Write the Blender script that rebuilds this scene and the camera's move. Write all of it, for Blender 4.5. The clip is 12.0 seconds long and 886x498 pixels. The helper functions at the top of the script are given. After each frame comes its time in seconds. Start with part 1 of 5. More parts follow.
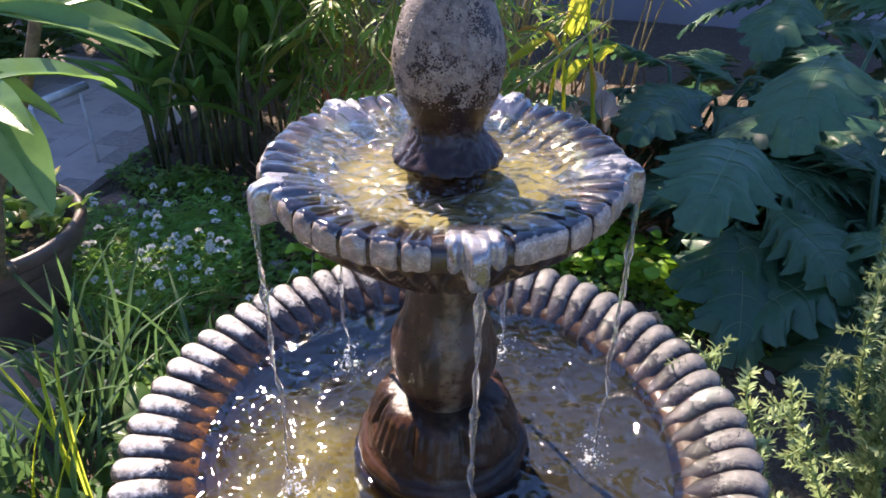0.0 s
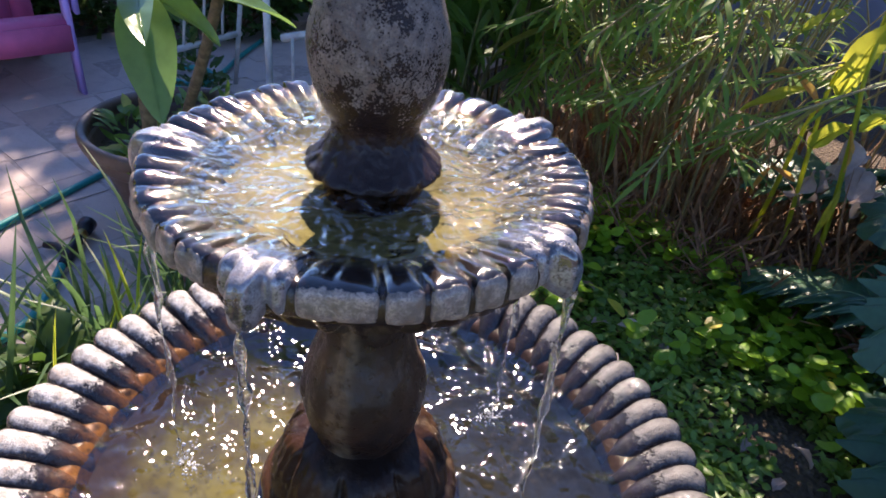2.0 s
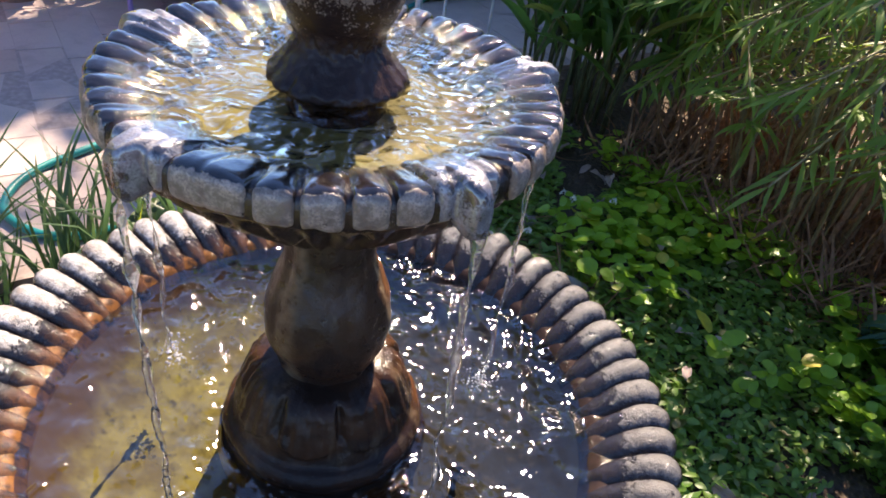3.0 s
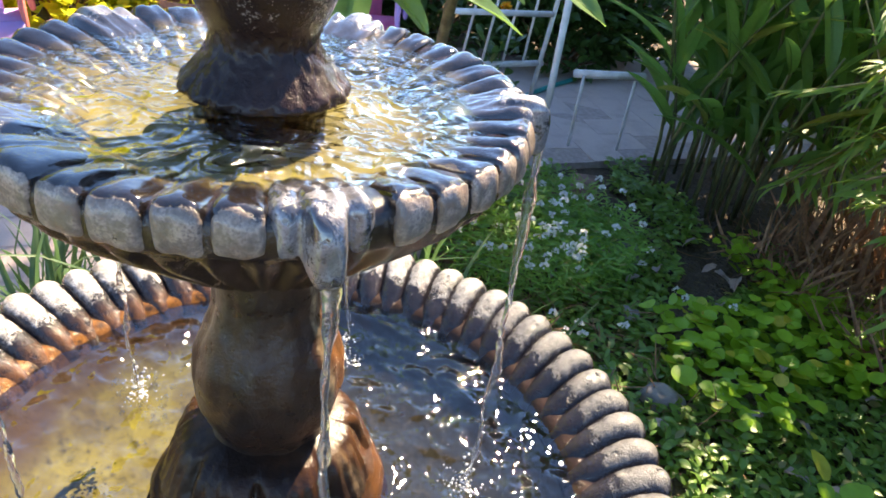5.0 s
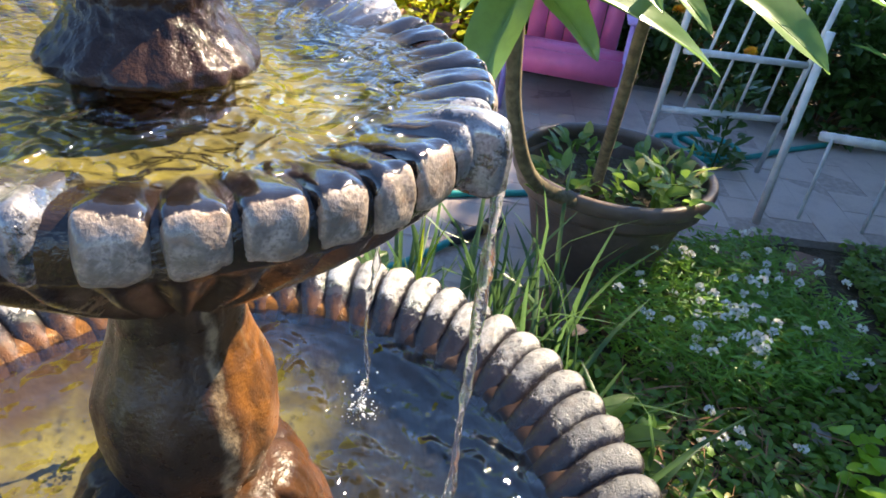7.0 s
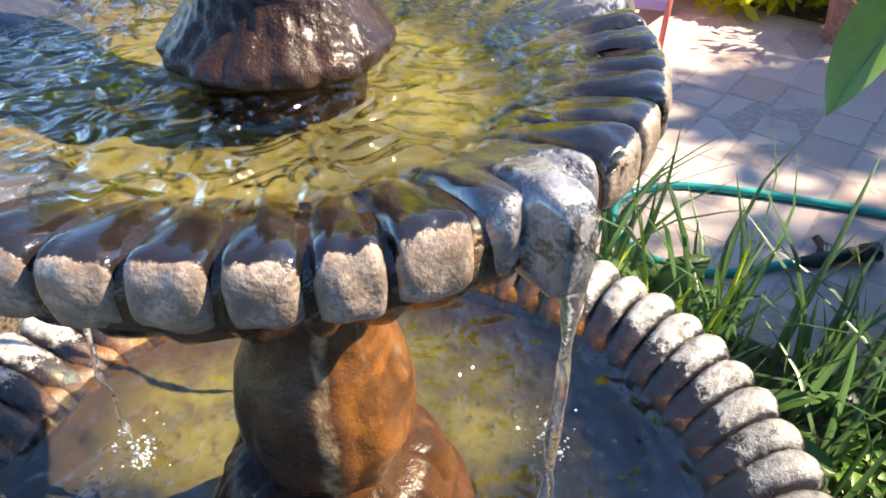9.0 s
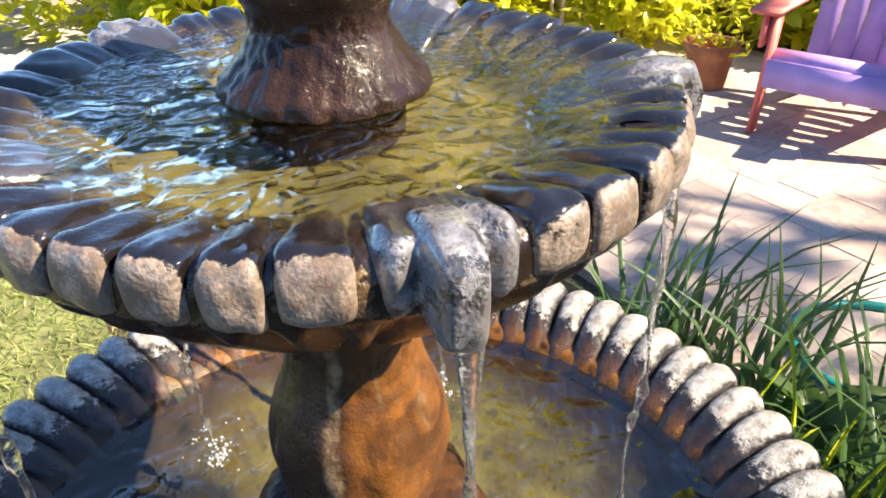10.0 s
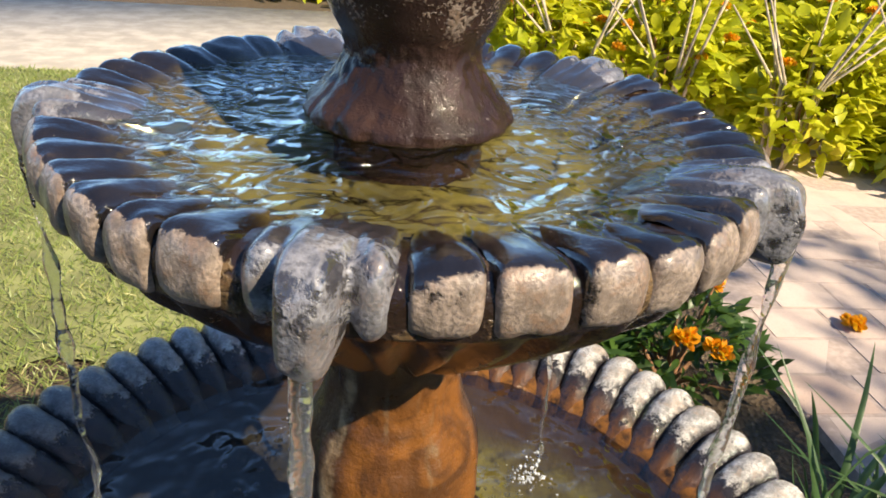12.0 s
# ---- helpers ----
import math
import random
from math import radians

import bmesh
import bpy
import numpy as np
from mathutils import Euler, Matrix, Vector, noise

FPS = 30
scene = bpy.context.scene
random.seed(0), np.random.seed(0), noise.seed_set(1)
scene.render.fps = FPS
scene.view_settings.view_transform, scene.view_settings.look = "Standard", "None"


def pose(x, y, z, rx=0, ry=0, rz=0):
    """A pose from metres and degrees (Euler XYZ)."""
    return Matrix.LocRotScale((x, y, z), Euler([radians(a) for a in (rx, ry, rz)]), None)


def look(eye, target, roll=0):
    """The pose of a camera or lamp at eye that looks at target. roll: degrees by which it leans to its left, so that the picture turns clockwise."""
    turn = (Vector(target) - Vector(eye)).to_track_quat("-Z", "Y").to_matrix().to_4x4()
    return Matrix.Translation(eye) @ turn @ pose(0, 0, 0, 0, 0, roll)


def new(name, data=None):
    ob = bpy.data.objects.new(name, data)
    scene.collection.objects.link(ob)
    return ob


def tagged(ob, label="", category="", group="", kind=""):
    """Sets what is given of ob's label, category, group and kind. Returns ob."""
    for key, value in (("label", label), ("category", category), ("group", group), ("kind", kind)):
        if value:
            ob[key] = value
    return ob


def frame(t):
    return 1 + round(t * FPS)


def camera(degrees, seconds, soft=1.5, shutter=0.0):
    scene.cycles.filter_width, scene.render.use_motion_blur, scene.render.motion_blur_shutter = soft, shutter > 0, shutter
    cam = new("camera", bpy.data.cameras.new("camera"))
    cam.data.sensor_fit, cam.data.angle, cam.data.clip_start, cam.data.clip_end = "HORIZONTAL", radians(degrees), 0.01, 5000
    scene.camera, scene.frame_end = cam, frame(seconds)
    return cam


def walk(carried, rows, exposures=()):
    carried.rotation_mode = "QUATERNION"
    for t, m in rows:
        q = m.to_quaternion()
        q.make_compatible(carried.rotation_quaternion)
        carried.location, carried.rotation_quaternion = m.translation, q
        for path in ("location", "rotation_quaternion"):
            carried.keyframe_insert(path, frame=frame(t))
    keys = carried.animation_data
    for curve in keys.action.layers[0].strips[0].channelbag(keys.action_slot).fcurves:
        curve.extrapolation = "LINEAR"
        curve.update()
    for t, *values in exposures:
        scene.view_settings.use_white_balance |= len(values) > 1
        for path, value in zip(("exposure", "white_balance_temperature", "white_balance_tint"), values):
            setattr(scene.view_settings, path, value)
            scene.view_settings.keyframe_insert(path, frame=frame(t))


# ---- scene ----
cam = camera(64.42, 12.0, soft=1.7)
ROWS = [
    (0.0, 0.1766, -0.7138, 1.3457, 58.09, -0.69, 14.35),
    (0.5, 0.2205, -0.6873, 1.3670, 58.41, -2.68, 15.41),
    (1.0, 0.3310, -0.5566, 1.3492, 56.06, -3.44, 26.57),
    (1.5, 0.4273, -0.4536, 1.3573, 56.38, -0.35, 36.14),
    (2.0, 0.4271, -0.4086, 1.3145, 56.36, -5.36, 42.48),
    (2.5, 0.4880, -0.3422, 1.2852, 54.66, -6.81, 50.94),
    (3.0, 0.5462, -0.2533, 1.2781, 53.06, -7.32, 59.09),
    (3.5, 0.5225, -0.2304, 1.2647, 55.07, -7.15, 60.70),
    (3.7, 0.5303, -0.2102, 1.2534, 55.66, -6.64, 62.53),
    (5.3, 0.5301, -0.0270, 1.2056, 57.89, -8.05, 75.85),
    (5.5, 0.5183, -0.0328, 1.2106, 58.25, -9.59, 76.43),
    (6.0, 0.5236, -0.0425, 1.2239, 60.28, -10.88, 74.67),
    (6.5, 0.4697, 0.0632, 1.1769, 59.46, -10.24, 83.92),
    (7.0, 0.4024, 0.1964, 1.1559, 58.00, -6.52, 95.35),
    (7.5, 0.3583, 0.2741, 1.1631, 57.07, -5.97, 107.27),
    (7.7, 0.3270, 0.2653, 1.1713, 56.58, -5.54, 108.83),
    (9.3, 0.2176, 0.3209, 1.1464, 53.83, -0.76, 131.78),
    (9.5, 0.1918, 0.3399, 1.1284, 55.51, -1.46, 134.47),
    (10.0, 0.1695, 0.3776, 1.1492, 58.19, 0.63, 146.24),
    (10.5, 0.1630, 0.3759, 1.1610, 57.85, -0.72, 146.51),
    (11.0, 0.0951, 0.4315, 1.1358, 54.15, -0.67, 153.19),
    (11.5, 0.0503, 0.4475, 1.1339, 59.05, 1.38, 166.66),
    (12.0, 0.0312, 0.4173, 1.1414, 62.10, -4.50, 174.64),]
EXPOSURES = [(0.0, 1.9, 6650, 20), (1.0, 1.66, 6650, 22), (2.5, 1.47, 6850, 21), (3.5, 1.84, 7450, 15), (5.5, 2.27, 7900, 9), (7.5, 2.05, 7400, 7), (9.5, 1.85, 7300, 7), (10.5, 1.55, 7200, 8), (11.5, 1.35, 6950, 7), (12.0, 1.05, 7250, 6)]
walk(cam, [(t, pose(x, y, z, rx, ry, rz)) for t, x, y, z, rx, ry, rz in ROWS], EXPOSURES)

# ---- sky and sun ----
SUN_AZ, SUN_EL = 135.0, 43.5          # degrees, counted from +x towards +y
sky_world = bpy.data.worlds.new("sky")
scene.world = sky_world
sky_world.use_nodes = True
wn = sky_world.node_tree.nodes
sky_tex = wn.new("ShaderNodeTexSky")
sky_tex.sky_type = "NISHITA"
sky_tex.sun_disc = False
sky_tex.dust_density, sky_tex.ozone_density, sky_tex.air_density = 0.0, 7.0, 0.65
sky_tex.sun_elevation = radians(SUN_EL)
sky_tex.sun_rotation = radians(90.0 - SUN_AZ)
sky_world.node_tree.links.new(sky_tex.outputs[0], wn["Background"].inputs[0])
wn["Background"].inputs[1].default_value = 0.125
sun_dir = Vector((math.cos(radians(SUN_AZ)) * math.cos(radians(SUN_EL)), math.sin(radians(SUN_AZ)) * math.cos(radians(SUN_EL)), math.sin(radians(SUN_EL))))
sun_data = bpy.data.lights.new("sun", "SUN")
sun_data.energy, sun_data.angle, sun_data.color = 5.0, radians(0.55), (1.0, 0.87, 0.70)
sun = new("sun", sun_data)
sun.matrix_world = look(sun_dir * 20, (0, 0, 0))


# ---- materials ----
class Nodes:
    """A small builder of node materials."""

    def __init__(self, name):
        self.mat = bpy.data.materials.new(name)
        self.mat.use_nodes = True
        self.tree = self.mat.node_tree
        self.bsdf = self.tree.nodes["Principled BSDF"]
        self.out = self.tree.nodes["Material Output"]
        self.geo = self.tree.nodes.new("ShaderNodeNewGeometry")
        self.tc = self.tree.nodes.new("ShaderNodeTexCoord")

    def node(self, kind, **links):
        n = self.tree.nodes.new(kind)
        for k, v in links.items():
            self.put(n.inputs[k], v)
        return n

    def put(self, socket, v):
        if isinstance(v, bpy.types.NodeSocket):
            self.tree.links.new(v, socket)
        elif isinstance(v, (tuple, list)) and socket.type == "RGBA":
            socket.default_value = (*v, 1.0)[:4]
        else:
            socket.default_value = v

    def noise(self, scale, detail=4.0, rough=0.55, where=None, distort=0.0):
        n = self.node("ShaderNodeTexNoise", Scale=scale, Detail=detail, Roughness=rough, Distortion=distort)
        self.tree.links.new(where or self.geo.outputs["Position"], n.inputs["Vector"])
        return n.outputs["Fac"]

    def voronoi(self, scale, feature="DISTANCE_TO_EDGE", where=None):
        n = self.tree.nodes.new("ShaderNodeTexVoronoi")
        n.feature = feature
        n.inputs["Scale"].default_value = scale
        self.tree.links.new(where or self.geo.outputs["Position"], n.inputs["Vector"])
        return n.outputs["Distance"]

    def ramp(self, fac, lo, hi, a=0.0, b=1.0):
        n = self.tree.nodes.new("ShaderNodeMapRange")
        n.interpolation_type = "SMOOTHSTEP"
        for k, v in zip(("Value", "From Min", "From Max", "To Min", "To Max"), (fac, lo, hi, a, b)):
            self.put(n.inputs[k], v)
        return n.outputs["Result"]

    def calc(self, op, a, b=0.0):
        n = self.tree.nodes.new("ShaderNodeMath")
        n.operation = op
        self.put(n.inputs[0], a)
        self.put(n.inputs[1], b)
        return n.outputs[0]

    def mix(self, fac, a, b):
        n = self.tree.nodes.new("ShaderNodeMix")
        n.data_type = "RGBA"
        self.put(n.inputs["Factor"], fac)
        self.put(n.inputs["A"], a)
        self.put(n.inputs["B"], b)
        return n.outputs["Result"]

    def radius(self):
        sep = self.tree.nodes.new("ShaderNodeSeparateXYZ")
        self.tree.links.new(self.geo.outputs["Position"], sep.inputs[0])
        x2 = self.calc("MULTIPLY", sep.outputs[0], sep.outputs[0])
        y2 = self.calc("MULTIPLY", sep.outputs[1], sep.outputs[1])
        return self.calc("SQRT", self.calc("ADD", x2, y2)), sep.outputs[2]

    def side(self, az):
        """1 on the side of the axis that looks to the azimuth az, -1 on the other."""
        sep = self.node("ShaderNodeSeparateXYZ", Vector=self.geo.outputs["Position"])
        along = self.calc("ADD", self.calc("MULTIPLY", sep.outputs[0], math.cos(radians(az))), self.calc("MULTIPLY", sep.outputs[1], math.sin(radians(az))))
        return self.calc("DIVIDE", along, self.radius()[0])

    def random(self):
        return self.tree.nodes.new("ShaderNodeObjectInfo").outputs["Random"]

    def island(self):
        return self.geo.outputs["Random Per Island"]

    def bump(self, height, strength=0.5, distance=0.002, normal=None):
        n = self.node("ShaderNodeBump", Strength=strength, Distance=distance, Height=height)
        if normal is not None:
            self.tree.links.new(normal, n.inputs["Normal"])
        return n.outputs["Normal"]

    def done(self, color=None, rough=None, normal=None, metal=None, spec=None):
        for key, v in (("Base Color", color), ("Roughness", rough), ("Normal", normal), ("Metallic", metal), ("Specular IOR Level", spec)):
            if v is not None:
                self.put(self.bsdf.inputs[key], v)
        return self.mat


SILT_AZ = 224.0   # the side of drifting silt and running rust; the rim stone opposite is painted shaded


def crust_stone(name, dry=(0.36, 0.31, 0.28), wet=(0.04, 0.029, 0.026), rust=(0.32, 0.125, 0.025), edge=(0.0, 1.0), rust_in=None, rust_amount=0.6, speckle=0.25, wet_rough=0.1, cover=1.0, dry_above=None, relief=0.002, film=0.0, film_dry=0.05, rust_and_shade=False, shine=0.6, blotch=1.9, film_ior=1.52):
    """Cast stone, dark where it is wet, with pale lime crust outside the radius range `edge` and rust inside `rust_in`.
    On the rim, shade is painted into the crust too.
    """
    m = Nodes(name)
    r, z = m.radius()
    big, mid, fine = m.noise(30.0, 3), m.noise(95.0, 5, 0.6), m.noise(480.0, 3)
    out = m.ramp(r, *edge)
    if dry_above:
        out = m.calc("MULTIPLY", out, m.ramp(z, *dry_above))
    mask = m.calc("ADD", m.calc("MULTIPLY", out, 0.62 * cover), m.calc("MULTIPLY", m.calc("SUBTRACT", big, 0.5), blotch))
    mask = m.calc("ADD", mask, m.calc("MULTIPLY", m.calc("SUBTRACT", mid, 0.5), 1.2))
    mask = m.ramp(m.calc("ADD", mask, m.calc("MULTIPLY", m.calc("SUBTRACT", fine, 0.5), speckle * 2)), 0.26, 0.5)
    if dry_above:
        mask = m.calc("MULTIPLY", mask, m.ramp(z, dry_above[0] - 0.012, dry_above[0] + 0.012))
    elif film > 0.9:
        mask = m.calc("MULTIPLY", mask, m.ramp(out, 0.0, 0.35, 0.1, 1.0))
    # Rim crust is pale only on upturned faces, painting shade into the valleys.
    if rust_and_shade:
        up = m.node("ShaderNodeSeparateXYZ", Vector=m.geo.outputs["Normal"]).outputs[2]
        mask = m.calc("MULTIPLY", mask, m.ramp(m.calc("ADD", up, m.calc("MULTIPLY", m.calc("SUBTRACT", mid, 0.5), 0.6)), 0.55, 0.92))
    patch = m.noise(52.0, 4, 0.6, distort=1.2)
    pale = m.mix(m.ramp(mid, 0.35, 0.65), tuple(c * 0.5 for c in dry), tuple(min(0.8, c * 1.25) for c in dry))
    pale = m.mix(m.ramp(patch, 0.5, 0.66, 0.0, 0.7), pale, (dry[0] * 0.8, dry[1] * 0.62, dry[2] * 0.5))
    pale = m.mix(m.ramp(patch, 0.46, 0.3, 0.0, 0.6), pale, tuple(min(0.8, c * 1.7) for c in dry))
    pale = m.mix(m.ramp(fine, 0.3, 0.6), tuple(c * 0.6 for c in dry), pale)
    # Less lime away from SILT_AZ, and backlit shade painted in as darker stone.
    if rust_and_shade:
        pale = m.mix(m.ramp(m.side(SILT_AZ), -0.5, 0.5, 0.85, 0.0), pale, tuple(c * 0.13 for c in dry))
    base = m.mix(m.ramp(big, 0.4, 0.7), wet, tuple(c * 1.8 for c in wet))
    col = m.mix(mask, base, pale)
    if rust_in:
        rm = m.calc("MULTIPLY", m.ramp(r, rust_in[1], rust_in[0]), m.ramp(m.calc("ADD", mid, m.calc("MULTIPLY", big, 0.5)), 0.5, 0.85))
        if rust_and_shade:
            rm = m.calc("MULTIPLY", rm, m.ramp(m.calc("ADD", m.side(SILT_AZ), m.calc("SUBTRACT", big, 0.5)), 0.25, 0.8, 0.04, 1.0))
        col = m.mix(m.calc("MULTIPLY", rm, rust_amount), col, rust)
    nz = m.node("ShaderNodeTexNoise", Scale=60.0, Detail=3.0, Vector=m.geo.outputs["Position"])
    warp = m.tree.nodes.new("ShaderNodeVectorMath")
    warp.operation = "MULTIPLY_ADD"
    m.tree.links.new(nz.outputs["Color"], warp.inputs[0])
    warp.inputs[1].default_value = (0.012, 0.012, 0.012)
    m.tree.links.new(m.geo.outputs["Position"], warp.inputs[2])
    crack = m.ramp(m.voronoi(75.0, where=warp.outputs[0]), 0.0, 0.035)
    col = m.mix(m.calc("MULTIPLY", m.calc("SUBTRACT", 1.0, crack), m.ramp(big, 0.46, 0.62, 0.0, 0.3)), col, (0.02, 0.016, 0.015))
    h = m.calc("ADD", m.calc("MULTIPLY", mid, 0.6), m.calc("MULTIPLY", fine, 0.55))
    h = m.calc("ADD", h, m.calc("ADD", m.calc("MULTIPLY", mask, 0.5), m.calc("MULTIPLY", crack, 0.03)))
    rough = m.calc("ADD", m.calc("MULTIPLY", mask, 0.36), wet_rough)
    m.put(m.bsdf.inputs["Coat Weight"], m.calc("MULTIPLY", m.calc("SUBTRACT", 1.0, m.calc("MULTIPLY", mask, 1.0 - film_dry)), film))
    m.put(m.bsdf.inputs["Coat IOR"], film_ior)
    m.put(m.bsdf.inputs["Coat Roughness"], 0.05)
    soft = m.bump(m.calc("ADD", mid, m.calc("MULTIPLY", mask, 0.5)), 0.3, relief) if relief < 0.003 else m.bump(h, 0.7, relief)
    m.put(m.bsdf.inputs["Coat Normal"], soft)
    return m.done(col, rough, m.bump(h, 0.7, relief), spec=m.ramp(mask, 0.2, 0.8, 0.15 if film else shine, min(shine, 0.4)))


def wet_rust(name, amount=1.0):
    """Dark wet stone with pale lime running down it, and rust painted only on the sunlit side."""
    m = Nodes(name)
    streak_map = m.node("ShaderNodeMapping", Vector=m.geo.outputs["Position"], Scale=(1.0, 1.0, 0.16))
    big, mid, fine = m.noise(16.0, 4, distort=0.6), m.noise(85.0, 5), m.noise(380.0, 3)
    runs = m.noise(34.0, 4, 0.6, streak_map.outputs[0])
    sep = m.node("ShaderNodeSeparateXYZ", Vector=m.geo.outputs["Position"])
    az = m.calc("ADD", m.calc("ARCTAN2", sep.outputs[1], sep.outputs[0]), m.calc("MULTIPLY", m.calc("SUBTRACT", big, 0.5), 0.5))
    col = m.mix(m.ramp(big, 0.36, 0.66), (0.018, 0.010, 0.007), (0.045, 0.02, 0.010))
    # The sunlit side's brightness is painted in as rust; the rest stays dark.
    sunlit_rust = m.calc("MULTIPLY", m.ramp(az, 0.85, 1.15), m.ramp(az, 3.2, 2.6))
    col = m.mix(m.calc("MULTIPLY", sunlit_rust, m.ramp(m.noise(24.0, 4, 0.6, distort=1.0), 0.36, 0.62, amount, amount * 0.3)), col, (0.165, 0.064, 0.015))
    lime = m.calc("ADD", m.ramp(m.calc("ABSOLUTE", m.calc("SUBTRACT", az, 0.82)), 0.13, 0.04), m.ramp(m.calc("ABSOLUTE", m.calc("ADD", az, 1.15)), 0.3, 0.1, 0.0, 0.45))
    col = m.mix(m.calc("MULTIPLY", lime, m.ramp(mid, 0.4, 0.62, 0.25 * amount, 0.95 * amount)), col, (0.24, 0.17, 0.10))
    col = m.mix(m.calc("MULTIPLY", m.ramp(runs, 0.6, 0.72), 0.5 * amount), col, (0.18, 0.14, 0.09))
    return m.done(col, m.ramp(mid, 0.3, 0.7, 0.06 + 0.19 * amount, 0.2 + 0.25 * amount), m.bump(m.calc("ADD", mid, m.calc("MULTIPLY", fine, 0.4)), 0.6, 0.0025), spec=0.12 + 0.28 * amount)


def leaf_mat(name, a, b, tip=None, rough=0.4, trans=0.35, per="island", tip_from=0.9):
    """Leaves: two greens mixed leaf by leaf, with light coming through."""
    m = Nodes(name)
    rnd = m.island() if per == "island" else m.random()
    col = m.mix(rnd, a, b)
    if tip:
        col = m.mix(m.ramp(rnd, tip_from, tip_from + 0.06), col, tip)
    col = m.mix(m.ramp(m.noise(60.0, 3), 0.35, 0.75, 0.0, 0.35), col, tuple(c * 0.5 for c in a))
    m.done(col, rough, m.bump(m.noise(140.0, 2), 0.25, 0.001))
    tr = m.node("ShaderNodeBsdfTranslucent", Color=m.mix(0.55, col, tuple(min(1.0, c * 3.0) for c in b)))
    mixer = m.node("ShaderNodeMixShader", Fac=trans)
    m.tree.links.new(m.bsdf.outputs[0], mixer.inputs[1])
    m.tree.links.new(tr.outputs[0], mixer.inputs[2])
    m.tree.links.new(mixer.outputs[0], m.out.inputs[0])
    return m.mat


def water_mat(name, tint, ripple, amount, rough=0.03, ior=1.33, depth=0.0025, calm=0.15, chop=0.2, swirl=1.5):
    """Clear water: what lies under it shows through, and the sky and the sun glint on it by Fresnel."""
    m = Nodes(name)
    m.tree.nodes.remove(m.bsdf)
    n1, n2 = m.noise(ripple, 1, distort=swirl), m.noise(ripple * 2.7, 1, distort=0.5)
    lively = m.ramp(m.noise(ripple * 0.4, 2), 0.4, 0.58, calm, 1.0)
    nor = m.bump(m.calc("MULTIPLY", m.calc("ADD", n1, m.calc("MULTIPLY", n2, chop)), lively), amount, depth)
    gloss = m.node("ShaderNodeBsdfGlossy", Color=(1, 1, 1), Roughness=rough, Normal=nor)
    gloss.distribution = "BECKMANN"
    clear = m.node("ShaderNodeBsdfTransparent", Color=tint)
    face = m.node("ShaderNodeLayerWeight", Blend=0.5, Normal=nor)
    f0 = ((ior - 1) / (ior + 1)) ** 2
    shine = m.calc("ADD", m.calc("MULTIPLY", m.calc("POWER", face.outputs["Facing"], 4.0), 1 - f0), f0)
    mixer = m.node("ShaderNodeMixShader", Fac=shine)
    m.tree.links.new(clear.outputs[0], mixer.inputs[1])
    m.tree.links.new(gloss.outputs[0], mixer.inputs[2])
    m.tree.links.new(mixer.outputs[0], m.out.inputs[0])
    return m.mat


def clear_water(name, ripple=150.0, amount=0.5, froth=0.0):
    """Water in drops and threads, which bends the light that passes."""
    m = Nodes(name)
    m.tree.nodes.remove(m.bsdf)
    glass = m.node("ShaderNodeBsdfGlass", Color=(0.98, 0.99, 1.0), Roughness=0.02, IOR=1.33, Normal=m.bump(m.noise(ripple, 2), amount, 0.002))
    white = m.node("ShaderNodeBsdfDiffuse", Color=(0.85, 0.88, 0.9))
    mixer = m.node("ShaderNodeMixShader", Fac=froth)
    m.tree.links.new(glass.outputs[0], mixer.inputs[1])
    m.tree.links.new(white.outputs[0], mixer.inputs[2])
    m.tree.links.new(mixer.outputs[0], m.out.inputs[0])
    return m.mat


def plain(name, color, rough=0.5, dark=0.6, scale=25.0, bump=0.3, metal=0.0):
    m = Nodes(name)
    n, f = m.noise(scale, 4), m.noise(scale * 7, 3)
    col = m.mix(m.ramp(n, 0.35, 0.7), tuple(c * dark for c in color), color)
    return m.done(col, m.ramp(f, 0.3, 0.7, rough * 0.85, min(1.0, rough * 1.2)), m.bump(f, bump, 0.001), metal)


rib_stone = crust_stone("rib_stone", dry=(0.26, 0.208, 0.175), wet=(0.009, 0.007, 0.0065), rust=(0.14, 0.105, 0.03), edge=(0.2005, 0.2075), rust_in=(0.150, 0.178), rust_amount=1.0, cover=1.35, wet_rough=0.06, relief=0.0014, film=0.92, film_dry=0.3, film_ior=1.85)
spout_stone = crust_stone("spout_stone", dry=(0.19, 0.19, 0.213), wet=(0.036, 0.034, 0.039), edge=(0.165, 0.195), wet_rough=0.07, cover=0.8, speckle=0.2, relief=0.0014, film=1.0, film_dry=0.95, film_ior=2.0)
bowl_stone = crust_stone("bowl_stone", dry=(0.125, 0.082, 0.043), wet=(0.016, 0.010, 0.008), edge=(0.1, 0.6), rust_in=(0.05, 0.2), rust_amount=0.1, speckle=0.2)
rope_stone = crust_stone("rope_stone", dry=(0.45, 0.43, 0.41), wet=(0.015, 0.012, 0.013), rust=(0.155, 0.060, 0.013), edge=(0.366, 0.400), rust_in=(0.352, 0.382), rust_amount=0.6, rust_and_shade=True, speckle=0.3, wet_rough=0.16, cover=1.1, blotch=0.7, relief=0.0032, film=0.8, film_dry=0.7, film_ior=1.6)
basin_stone = crust_stone("basin_stone", dry=(0.07, 0.040, 0.024), wet=(0.026, 0.016, 0.011), edge=(0.2, 0.9), rust=(0.21, 0.088, 0.022), rust_in=(0.37, 0.40), rust_amount=0.85, wet_rough=0.1, rust_and_shade=True, shine=0.3)
